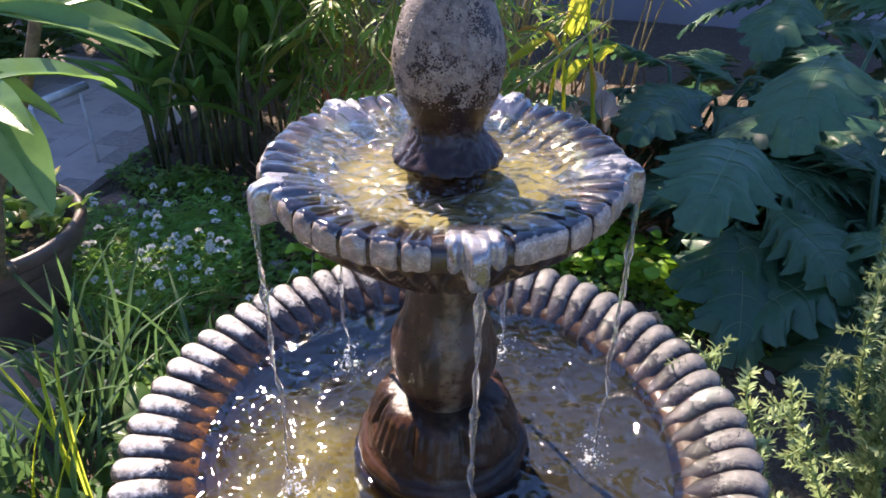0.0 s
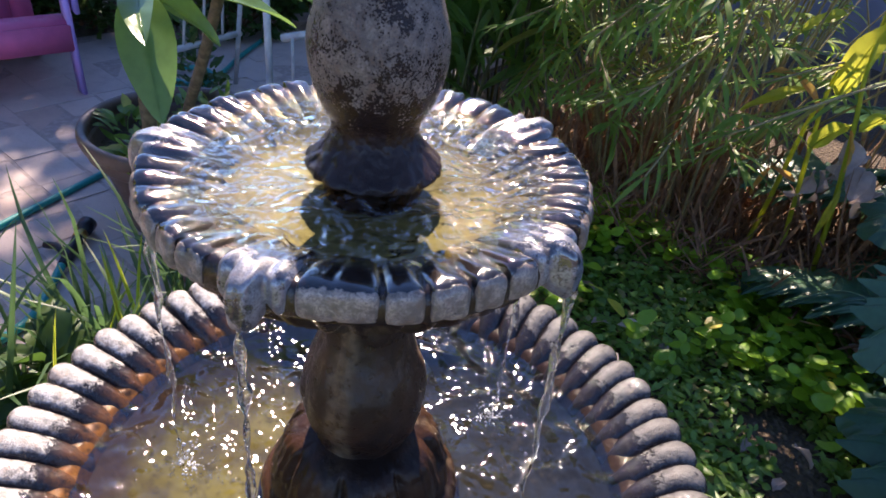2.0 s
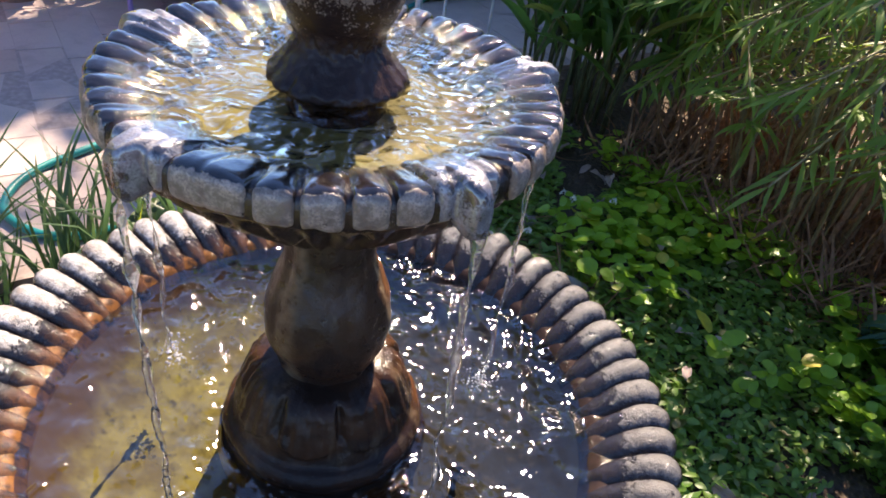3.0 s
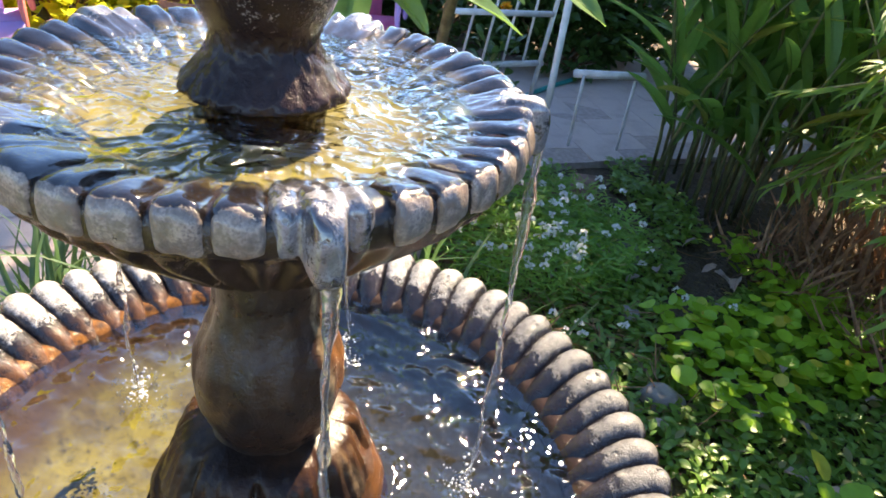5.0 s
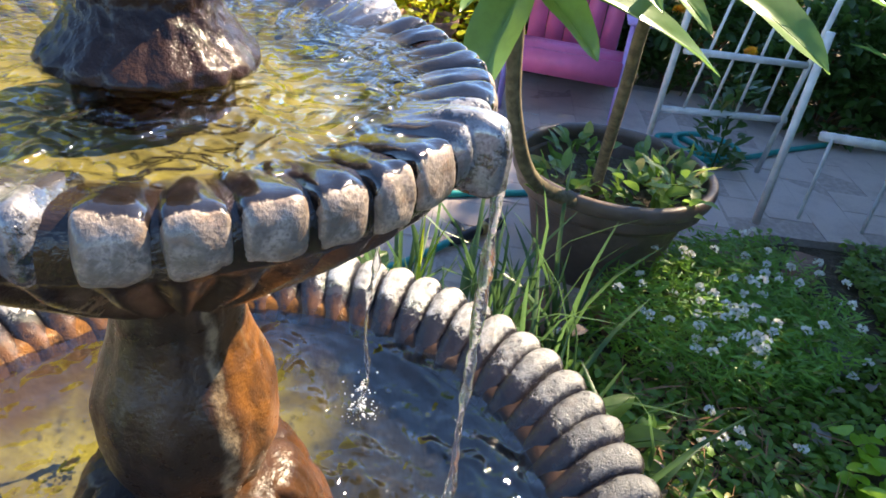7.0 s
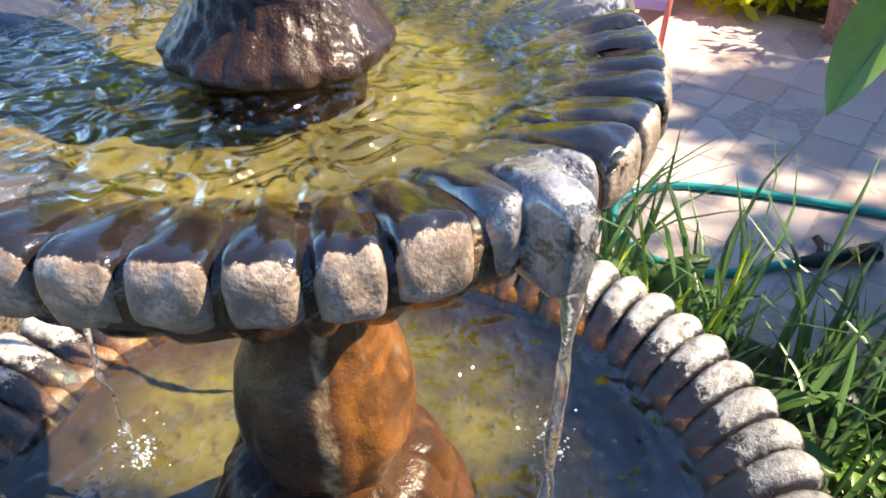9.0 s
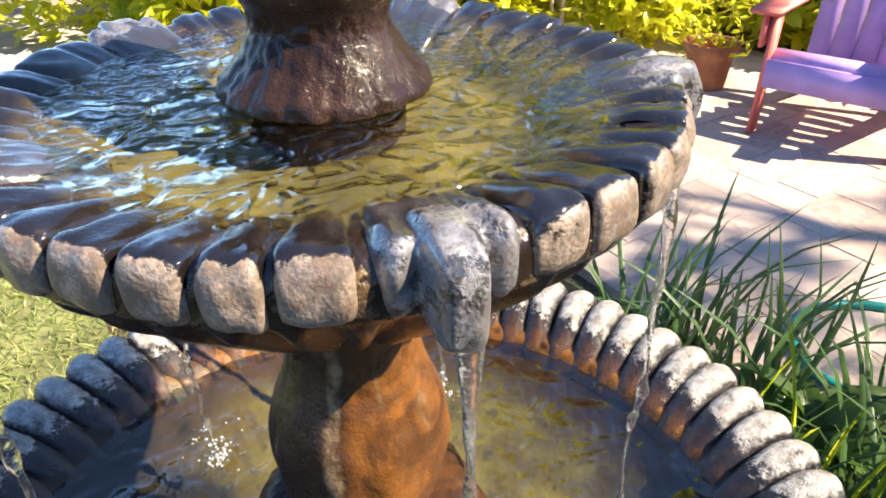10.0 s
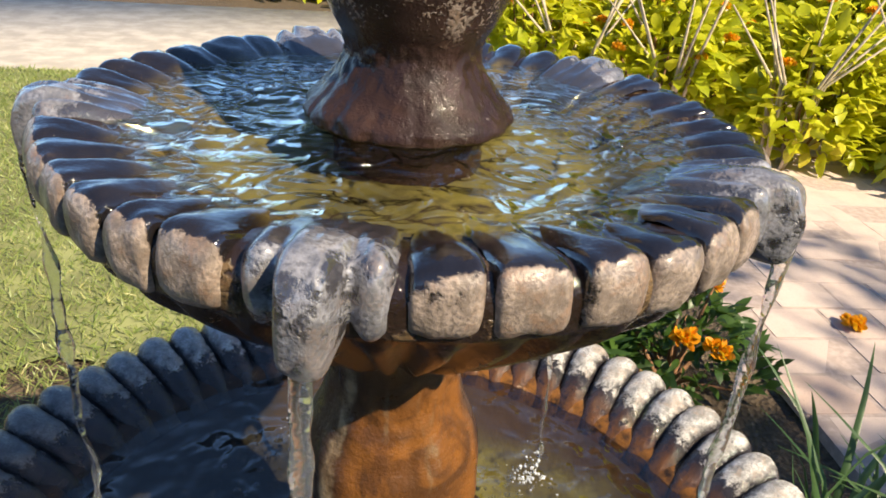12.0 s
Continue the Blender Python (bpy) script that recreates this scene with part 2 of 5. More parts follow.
finial_stone = crust_stone("finial_stone", dry=(0.19, 0.148, 0.122), wet=(0.02, 0.011, 0.009), edge=(0.0, 0.02), speckle=0.9, wet_rough=0.1, cover=0.85, dry_above=(1.066, 1.12), film=0.28, relief=0.0029)
column_stone = wet_rust("column_stone")
foot_stone = wet_rust("foot_stone", 0.3)


def silt_mat(name, a, b, dark, wall, reach, bare=None):
    """Silt drifted over a basin's floor; `bare`: the dark colour of floor and wall on the far side from SILT_AZ."""
    m = Nodes(name)
    r, z = m.radius()
    big, mid = m.noise(14.0, 4), m.noise(70.0, 5)
    col = m.mix(m.ramp(big, 0.35, 0.65), a, b)
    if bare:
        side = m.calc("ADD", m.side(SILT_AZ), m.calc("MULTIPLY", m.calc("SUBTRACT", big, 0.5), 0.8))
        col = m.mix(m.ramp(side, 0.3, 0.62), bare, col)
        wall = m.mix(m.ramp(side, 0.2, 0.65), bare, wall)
    col = m.mix(m.ramp(mid, 0.5, 0.8), col, dark)
    out = m.ramp(m.calc("ADD", r, m.calc("MULTIPLY", m.calc("SUBTRACT", big, 0.5), reach[1])), reach[0] - reach[1] * 0.4, reach[0] + reach[1] * 0.4)
    return m.done(m.mix(out, col, wall), 0.8, m.bump(mid, 0.5, 0.004))


upper_silt = silt_mat("upper_silt", (0.155, 0.13, 0.033), (0.075, 0.063, 0.018), (0.042, 0.034, 0.011), (0.07, 0.052, 0.016), (0.128, 0.05))
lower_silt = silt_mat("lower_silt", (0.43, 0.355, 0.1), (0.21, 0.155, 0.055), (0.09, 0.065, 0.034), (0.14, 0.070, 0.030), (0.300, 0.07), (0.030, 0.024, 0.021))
water_upper = water_mat("water_upper", (0.94, 0.93, 0.78), 36.0, 1.0, 0.085, 1.62, depth=0.017, calm=0.6, chop=0.16)
water_lower = water_mat("water_lower", (0.53, 0.54, 0.48), 18.0, 1.0, 0.085, 1.75, depth=0.0165, calm=0.3, chop=0.14, swirl=1.0)
bubble_water = water_mat("bubble_water", (0.95, 0.95, 0.95), 60.0, 0.2, 0.06, 1.5, depth=0.001)
falling_water = clear_water("falling_water", 150.0, 0.7, 0.04)
froth_water = clear_water("froth_water", 200.0, 0.3, 0.3)


def paver_mat():
    m = Nodes("paver_clay")
    rnd = m.random()
    col = m.mix(rnd, (0.50, 0.40, 0.36), (0.56, 0.455, 0.41))
    col = m.mix(m.ramp(rnd, 0.82, 0.9), col, (0.48, 0.36, 0.31))
    n, f = m.noise(9.0, 5), m.noise(160.0, 4)
    col = m.mix(m.ramp(n, 0.42, 0.75, 0.0, 0.4), col, (0.29, 0.23, 0.21))
    return m.done(m.mix(m.ramp(f, 0.5, 0.8, 0.0, 0.35), col, (0.24, 0.19, 0.175)), 0.75, m.bump(f, 0.4, 0.0015))


paver_clay = paver_mat()


def soil_mat():
    m = Nodes("soil")
    n, f, v = m.noise(3.0, 5), m.noise(45.0, 6), m.voronoi(70.0, "F1")
    col = m.mix(n, (0.055, 0.038, 0.026), (0.11, 0.078, 0.05))
    col = m.mix(m.ramp(f, 0.5, 0.75), col, (0.17, 0.13, 0.085))
    return m.done(col, 0.95, m.bump(m.calc("ADD", f, v), 0.9, 0.012))


soil = soil_mat()
mortar = plain("mortar", (0.46, 0.37, 0.335), 0.95, 0.75, 40.0, 0.4)
concrete = plain("concrete", (0.42, 0.385, 0.35), 0.85, 0.7, 6.0, 0.5)
wall_paint = plain("wall_paint", (0.42, 0.45, 0.62), 0.8, 0.85, 3.0, 0.3)
rock_mat = plain("rock", (0.30, 0.27, 0.25), 0.85, 0.5, 18.0, 0.9)
brick_mat = plain("brick_clay", (0.33, 0.19, 0.14), 0.9, 0.6, 30.0, 0.7)
pot_plastic = plain("pot_plastic", (0.15, 0.098, 0.078), 0.45, 0.6, 12.0, 0.25)
terracotta = plain("terracotta", (0.42, 0.17, 0.08), 0.85, 0.65, 14.0, 0.4)
hose_rubber = plain("hose_rubber", (0.0, 0.30, 0.28), 0.38, 0.8, 30.0, 0.15)
black_plastic = plain("black_plastic", (0.018, 0.018, 0.022), 0.4, 0.7, 30.0, 0.15)
brass = plain("brass", (0.45, 0.32, 0.12), 0.35, 0.7, 60.0, 0.2, 1.0)
white_paint = plain("white_paint", (0.72, 0.71, 0.69), 0.45, 0.75, 18.0, 0.3)
pink_paint = plain("pink_paint", (0.74, 0.14, 0.30), 0.5, 0.82, 9.0, 0.3)
purple_paint = plain("purple_paint", (0.50, 0.33, 0.72), 0.5, 0.82, 9.0, 0.3)
red_paint = plain("red_paint", (0.74, 0.19, 0.16), 0.5, 0.8, 9.0, 0.3)
bark = plain("bark", (0.19, 0.145, 0.085), 0.8, 0.45, 45.0, 0.8)
grey_bark = plain("grey_bark", (0.24, 0.19, 0.14), 0.85, 0.5, 30.0, 0.9)
cane = plain("cane", (0.34, 0.26, 0.11), 0.55, 0.55, 22.0, 0.3)
ginger_stalk = plain("ginger_stalk", (0.13, 0.14, 0.05), 0.6, 0.5, 25.0, 0.3)
pale_stem = plain("pale_stem", (0.55, 0.46, 0.33), 0.8, 0.6, 30.0, 0.4)
dry_straw = plain("dry_straw", (0.36, 0.185, 0.095), 0.9, 0.5, 40.0, 0.4)
yellow_leaf = leaf_mat("yellow_leaf", (0.36, 0.40, 0.03), (0.46, 0.46, 0.04), rough=0.45, trans=0.45, per="object")
ochre_leaf = leaf_mat("ochre_leaf", (0.55, 0.20, 0.05), (0.6, 0.28, 0.06), rough=0.5, trans=0.4, per="object")
bamboo_leaf = leaf_mat("bamboo_leaf", (0.1, 0.195, 0.03), (0.2, 0.295, 0.043), (0.42, 0.26, 0.06), rough=0.5, trans=0.4, tip_from=0.88)
ginger_leaf = leaf_mat("ginger_leaf", (0.07, 0.165, 0.035), (0.135, 0.25, 0.045), (0.30, 0.26, 0.05), rough=0.5, trans=0.4, per="object")
leaf_vein = plain("leaf_vein", (0.15, 0.26, 0.13), 0.5, 0.8, 30.0, 0.1)
acanthus_leaf = leaf_mat("acanthus_leaf", (0.034, 0.104, 0.056), (0.065, 0.155, 0.07), rough=0.36, trans=0.2, per="object")
plumeria_leaf = leaf_mat("plumeria_leaf", (0.092, 0.18, 0.055), (0.125, 0.22, 0.055), rough=0.3, trans=0.3, per="object")
strap_leaf = leaf_mat("strap_leaf", (0.043, 0.095, 0.038), (0.072, 0.135, 0.047), (0.26, 0.34, 0.04), trans=0.3)
lime_blade = leaf_mat("lime_blade", (0.40, 0.52, 0.03), (0.5, 0.6, 0.05), trans=0.45, per="object")
clover_leaf = leaf_mat("clover_leaf", (0.16, 0.33, 0.02), (0.29, 0.51, 0.035), (0.55, 0.45, 0.05), trans=0.35)
pot_weed_leaf = leaf_mat("pot_weed_leaf", (0.09, 0.17, 0.03), (0.18, 0.28, 0.05), (0.4, 0.32, 0.08), trans=0.35)
weed_leaf = leaf_mat("weed_leaf", (0.092, 0.195, 0.03), (0.185, 0.31, 0.05), (0.2, 0.17, 0.06), trans=0.3)
mound_leaf = leaf_mat("mound_leaf", (0.10, 0.25, 0.04), (0.21, 0.40, 0.06), (0.2, 0.17, 0.06), trans=0.3)
shrub_leaf = leaf_mat("shrub_leaf", (0.17, 0.235, 0.10), (0.27, 0.345, 0.145), (0.24, 0.25, 0.08), rough=0.55, trans=0.25)
sunlit_hedge_leaf = leaf_mat("sunlit_hedge_leaf", (0.33, 0.39, 0.018), (0.64, 0.60, 0.035), (0.6, 0.5, 0.06), trans=0.4)
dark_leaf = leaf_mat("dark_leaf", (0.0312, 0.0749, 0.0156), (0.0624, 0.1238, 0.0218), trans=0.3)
lawn_blade = leaf_mat("lawn_blade", (0.15, 0.21, 0.055), (0.29, 0.32, 0.11), (0.46, 0.42, 0.2), trans=0.3)
white_petal = leaf_mat("white_petal", (0.78, 0.76, 0.70), (0.84, 0.82, 0.76), trans=0.25)
orange_petal = leaf_mat("orange_petal", (0.75, 0.22, 0.01), (0.85, 0.40, 0.02), trans=0.3)
red_leaf = leaf_mat("red_leaf", (0.22, 0.05, 0.03), (0.32, 0.10, 0.04), trans=0.3)
dead_leaf = leaf_mat("dead_leaf", (0.36, 0.26, 0.22), (0.48, 0.37, 0.33), rough=0.8, trans=0.2, per="object")


# ---- mesh helpers ----
def mesh_data(name, verts, faces, material, smooth=True):
    me = bpy.data.meshes.new(name)
    me.from_pydata([tuple(v) for v in verts], [], [tuple(f) for f in faces])
    me.materials.append(material)
    if smooth:
        me.polygons.foreach_set("use_smooth", [True] * len(me.polygons))
    me.update()
    return me


def piece(name, me, parent=None, m=None, label=""):
    """One mesh object, under its thing or part; m is its pose in the parent."""
    ob = new(name, me)
    if parent is not None:
        ob.parent = parent
    if m is not None:
        ob.matrix_basis = m
    return tagged(ob, label)


def root(name, m=None):
    ob = new(name)
    ob.empty_display_size = 0.1
    if m is not None:
        ob.matrix_basis = m
    return ob


def grid_mesh(rows_n, cols_n, fn, closed_cols=False):
    verts = [fn(i, j) for i in range(rows_n) for j in range(cols_n)]
    faces = []
    for i in range(rows_n - 1):
        for j in range(cols_n if closed_cols else cols_n - 1):
            k = (j + 1) % cols_n
            faces.append((i * cols_n + j, (i + 1) * cols_n + j, (i + 1) * cols_n + k, i * cols_n + k))
    return verts, faces


def lathe(profile, seg=96, wobble=None):
    """A turned body from (r, z) points; wobble(a, r, z) may change the radius."""
    def at(i, j):
        r, z = profile[i]
        a = 2 * math.pi * j / seg
        if wobble:
            r = wobble(a, r, z)
        return (r * math.cos(a), r * math.sin(a), z)
    return grid_mesh(len(profile), seg, at, True)


def smooth_profile(points, n):
    """A rounded line through the points (Catmull-Rom)."""
    pts = [Vector((*p, 0.0)) if len(p) == 2 else Vector(p) for p in points]
    out = []
    for i in range(len(pts) - 1):
        p0, p1, p2, p3 = pts[max(i - 1, 0)], pts[i], pts[i + 1], pts[min(i + 2, len(pts) - 1)]
        for k in range(n):
            t = k / n
            out.append(0.5 * ((2 * p1) + (p2 - p0) * t + (2 * p0 - 5 * p1 + 4 * p2 - p3) * t * t + (3 * p1 - p0 - 3 * p2 + p3) * t ** 3))
    out.append(pts[-1])
    return out if len(points[0]) == 3 else [(p.x, p.y) for p in out]


def tube(points, radii, seg=10, caps=True):
    """A tube along 3D points with a radius at each."""
    pts = [Vector(p) for p in points]
    if not hasattr(radii, "__len__"):
        radii = [radii] * len(pts)
    verts, faces = [], []
    ref = Vector((0.31, 0.17, 0.93)).normalized()
    for i, p in enumerate(pts):
        d = (pts[min(i + 1, len(pts) - 1)] - pts[max(i - 1, 0)]).normalized()
        u = d.cross(ref)
        u = u.normalized() if u.length > 1e-4 else d.orthogonal().normalized()
        ref = u.cross(d)
        v = d.cross(u)
        for k in range(seg):
            a = 2 * math.pi * k / seg
            verts.append(p + (u * math.cos(a) + v * math.sin(a)) * radii[i])
    for i in range(len(pts) - 1):
        for k in range(seg):
            j = (k + 1) % seg
            faces.append((i * seg + k, i * seg + j, (i + 1) * seg + j, (i + 1) * seg + k))
    if caps:
        faces.append(tuple(reversed(range(seg))))
        faces.append(tuple(range((len(pts) - 1) * seg, len(pts) * seg)))
    return verts, faces


def box(size, bevel=0.006, m=None):
    """A bevelled board."""
    bm = bmesh.new()
    bmesh.ops.create_cube(bm, size=1.0)
    for v in bm.verts:
        v.co = Vector((v.co.x * size[0], v.co.y * size[1], v.co.z * size[2]))
    if bevel:
        bmesh.ops.bevel(bm, geom=list(bm.edges), offset=min(bevel, min(size) * 0.4), segments=2, affect="EDGES")
    if m is not None:
        bm.transform(m)
    bm.verts.index_update()
    vf = [v.co.copy() for v in bm.verts], [[v.index for v in f.verts] for f in bm.faces]
    bm.free()
    return vf


def board(a, b, width, thick, side=(0, 0, 1)):
    """A bevelled board from a to b."""
    a, b = Vector(a), Vector(b)
    d = (b - a).normalized()
    s = Vector(side)
    s = (s - d * s.dot(d)).normalized()
    m = Matrix((d, s, d.cross(s))).transposed().to_4x4()
    m.translation = (a + b) / 2
    return box(((b - a).length, width, thick), 0.004, m)


def join(*vfs):
    verts, faces = [], []
    for v, f in vfs:
        n = len(verts)
        verts += list(v)
        faces += [[i + n for i in q] for q in f]
    return verts, faces


def blob(r, seed, squash=(1, 1, 1), rough=0.25, sub=3):
    """An uneven lump."""
    bm = bmesh.new()
    bmesh.ops.create_icosphere(bm, subdivisions=sub, radius=1.0)
    off = Vector((seed * 3.7, seed * 1.3, seed * 0.7))
    vs = []
    for v in bm.verts:
        k = 1 + rough * noise.noise(v.co * 1.6 + off) + rough * 0.4 * noise.noise(v.co * 4 + off)
        vs.append((v.co.x * r * k * squash[0], v.co.y * r * k * squash[1], v.co.z * r * k * squash[2]))
    bm.verts.index_update()
    fs = [[v.index for v in f.verts] for f in bm.faces]
    bm.free()
    return vs, fs


# leaf outlines: rows of (distance along, half width, lift)
LANCE = [(0, 0.06, 0), (0.25, 0.42, 0.02), (0.5, 0.5, 0.0), (0.8, 0.28, -0.08), (1, 0.0, -0.2)]
OVATE = [(0, 0.05, 0), (0.2, 0.38, 0.03), (0.45, 0.5, 0.03), (0.75, 0.34, -0.02), (1, 0.0, -0.1)]
ROUND = [(0, 0.2, 0), (0.25, 0.46, 0.02), (0.5, 0.5, 0.03), (0.75, 0.42, 0.02), (1, 0.12, 0)]
STRAP = [(0, 0.5, 0), (0.35, 0.48, 0.0), (0.65, 0.4, -0.05), (0.88, 0.24, -0.16), (1, 0.03, -0.26)]
NEEDLE = [(0, 0.3, 0), (0.5, 0.5, 0.03), (1, 0.05, 0.0)]


def leaf_cloud(places, heads, ups, lengths, widths, shape, fold=0.12):
    """Many leaves at once as one list of points and faces: place, way, face normal, length and width of each."""
    P, D, U = np.asarray(places, float), np.asarray(heads, float), np.asarray(ups, float)
    D /= np.linalg.norm(D, axis=1, keepdims=True) + 1e-9
    S = np.cross(D, U)
    S /= np.linalg.norm(S, axis=1, keepdims=True) + 1e-9
    U = np.cross(S, D)
    L, Wd = np.asarray(lengths, float)[:, None], np.asarray(widths, float)[:, None]
    cols = []
    for a, w, lift in shape:
        mid = P + D * (L * a) + U * (L * lift)
        cols += [mid - S * (Wd * w) + U * (Wd * w * fold * 2), mid, mid + S * (Wd * w) + U * (Wd * w * fold * 2)]
    n = len(shape) * 3
    V = np.stack(cols, 1).reshape(-1, 3)
    F = []
    for i in range(len(shape) - 1):
        for j in range(2):
            F.append((i * 3 + j, i * 3 + j + 1, i * 3 + j + 4, i * 3 + j + 3))
    F = np.array(F)
    A = (F[None] + (np.arange(len(P)) * n)[:, None, None]).reshape(-1, 4)
    return V, A


def fast_mesh(name, V, A, material, smooth=True):
    me = bpy.data.meshes.new(name)
    me.vertices.add(len(V))
    me.vertices.foreach_set("co", np.asarray(V, np.float32).ravel())
    me.loops.add(A.size)
    me.loops.foreach_set("vertex_index", A.ravel().astype(np.int32))
    me.polygons.add(len(A))
    me.polygons.foreach_set("loop_start", np.arange(0, A.size, 4, dtype=np.int32))
    me.polygons.foreach_set("loop_total", np.full(len(A), 4, np.int32))
    me.update(calc_edges=True)
    me.validate()
    if smooth:
        me.polygons.foreach_set("use_smooth", [True] * len(me.polygons))
    me.materials.append(material)
    return me


def ground_height(x, y):
    """Soil lies a little uneven in the beds and flat under the paving."""
    bed = 1.0 if (x > -1.05 and y > -1.1) or y > 1.5 else 0.25
    return -0.03 + bed * (0.02 * noise.noise(Vector((x * 2.1, y * 2.1, 0))) + 0.012 * noise.noise(Vector((x * 7, y * 7, 3))))


def ground_sheet():
    xs = [-400, -120, -40, -15, -8] + [-5 + 0.09 * i for i in range(100)] + [5, 8, 15, 40, 120, 400]
    ys = [-400, -120, -40, -15, -8, -5] + [-3 + 0.09 * i for i in range(90)] + [6, 9, 15, 40, 120, 400]
    return grid_mesh(len(xs), len(ys), lambda i, j: (xs[i], ys[j], ground_height(xs[i], ys[j])))


tagged(piece("ground", mesh_data("ground", *ground_sheet(), soil)), "dark brown garden soil with mulch", "ground", kind="structure")

# ---- the fountain ----
SP_AZ = -67.3                      # way of one of the five spouts, degrees
SPOUTS = [SP_AZ + 72 * k for k in range(5)]
ZW, ZL = 1.0122, 0.558                # water levels, upper bowl and lower basin
fountain = tagged(root("fountain"), "two-tier cast stone garden fountain, wet, with lime crust and rust stains", "fountain")

AXIS = pose(0.0027, 0.001, 0)     # finial and column stand a little off the bowl's middle
finial_profile = smooth_profile([(0.0, 1.236), (0.014, 1.231), (0.030, 1.213), (0.0435, 1.187), (0.055, 1.156), (0.0608, 1.127), (0.0570, 1.096), (0.0480, 1.073), (0.0415, 1.061),
                                 (0.0395, 1.053), (0.0410, 1.046), (0.0465, 1.0365), (0.0540, 1.0275), (0.0600, 1.0215), (0.0622, 1.0175), (0.0618, 1.0135), (0.0585, 1.0120), (0.0500, 1.0105), (0.0465, 1.003), (0.0455, 0.985), (0.0450, 0.955)], 6)


def finial_wobble(a, r, z):
    k = noise.noise(Vector((math.cos(a) * 2.2, math.sin(a) * 2.2, z * 30))) * 0.0012
    skirt = max(0.0, min(1.0, (1.045 - z) / 0.02)) if 1.012 < z < 1.045 else 0.0
    return r + k + skirt * 0.0024 * (abs(math.sin(a * 8)) ** 0.6 - 0.6) + (0.0022 * noise.noise(Vector((math.cos(a) * 9, math.sin(a) * 9, z * 160))) if z < 1.06 else 0.0)


piece("finial", mesh_data("finial", *lathe(finial_profile, 144, finial_wobble), finial_stone), fountain, AXIS, label="egg-shaped stone finial on a flared, wet foot")

bowl_profile = smooth_profile([(0.0, 0.966), (0.06, 0.966), (0.11, 0.974), (0.136, 0.996), (0.160, 1.0078), (0.185, 1.0145), (0.1985, 1.0135), (0.2045, 1.004), (0.2035, 0.989), (0.1985, 0.9835), (0.1925, 0.972), (0.180, 0.9585),
                               (0.160, 0.9405), (0.140, 0.923), (0.120, 0.906), (0.100, 0.890), (0.080, 0.876), (0.060, 0.862), (0.046, 0.853)], 4)


def bowl_wobble(a, r, z):
    if z < 0.984:
        f = min(1.0, (0.984 - z) / 0.012) * min(1.0, (r - 0.04) / 0.05)
        flute = 1 - abs(math.cos(a * 22.5 + 0.4)) ** 2.2
        return r - f * 0.012 * (1 - flute) + noise.noise(Vector((math.cos(a) * 8, math.sin(a) * 8, z * 40))) * 0.001
    return r


upper_bowl = piece("upper_bowl", mesh_data("upper_bowl", *lathe(bowl_profile, 360, bowl_wobble), bowl_stone), fountain, label="fluted shallow bowl, dark and wet underneath")

RIB_PROFILE = smooth_profile([(0.118, 0.982), (0.134, 0.9985), (0.150, 1.0075), (0.170, 1.0145), (0.187, 1.0188), (0.1985, 1.0200), (0.2050, 1.0170), (0.2083, 1.0095), (0.2087, 0.999), (0.2065, 0.9905), (0.2000, 0.9865), (0.188, 0.985)], 2)


def rib_mesh(half, seed, slab=False):
    """One blunt rib of the upper rim, lying along +x; half: half its width in degrees. A slab is two ribs grown into one."""
    nu = 31 if slab else 21

    def at(i, j):
        r, z = RIB_PROFILE[i]
        s = -1 + 2 * j / (nu - 1)
        u = math.copysign(1 - (1 - abs(s)) ** 1.5, s)
        face = max(0.0, min(1.0, (r - 0.186) / 0.019))
        sharp = 13.0 + (9.0 if slab else 0.0)
        drop = (1 - face) * (0.0052 * abs(u) ** (6 if slab else 2.4) + 0.0012 * u) + face * (0.0105 * abs(u) ** sharp + 0.0014 * u * u)
        if slab:
            drop += 0.0016 * math.exp(-((u + 0.12) / 0.07) ** 2)
        lo, hi = RIB_PROFILE[max(i - 1, 0)], RIB_PROFILE[min(i + 1, len(RIB_PROFILE) - 1)]
        dr, dz = hi[0] - lo[0], hi[1] - lo[1]
        ln = math.hypot(dr, dz)
        k = noise.noise(Vector((r * 70, z * 70, u * 1.6 + seed * 9.1))) * 0.0019 + noise.noise(Vector((r * 25, u * 0.9, seed * 3.3))) * 0.0016
        r2, z2 = r + dz / ln * (drop - k), z - dr / ln * (drop - k)
        a = radians(half) * (u + 0.06 * math.sin(seed * 2.0 + i * 0.35) * (1 - u * u)) + 0.10 * (0.205 - r) / 0.08 * radians(8.0)
        return (r2 * math.cos(a), r2 * math.sin(a), z2)
    return mesh_data("rib", *grid_mesh(len(RIB_PROFILE), nu, at), rib_stone)


# where the ribs meet, degrees round the rim; a broad slab stands beside one spout
RIB_EDGES = [(-130.5, -122.0, -113.5, -104.5, -95.8, -87.2, -78.6), (-58.2, -40.3, -31.0, -21.3, -12.6, -3.6), (15.6, 24.4, 32.8, 41.7, 50.0, 57.8, 67.0),
             (85.8, 94.8, 104.7, 114.2, 123.4, 131.8, 139.6), (158.0, 166.8, 175.8, 184.6, 193.6, 202.6, 211.6)]
k = 0
for edges in RIB_EDGES:
    for lo_az, hi_az in zip(edges, edges[1:]):
        k += 1
        wide = hi_az - lo_az > 12
        piece("rib", rib_mesh((hi_az - lo_az) * (0.488 if wide else 0.482), k, wide), upper_bowl, pose(0, 0, random.uniform(-0.0014, 0.0014), 0, 0, (lo_az + hi_az) / 2), "broad smooth slab of the rim" if wide else "")


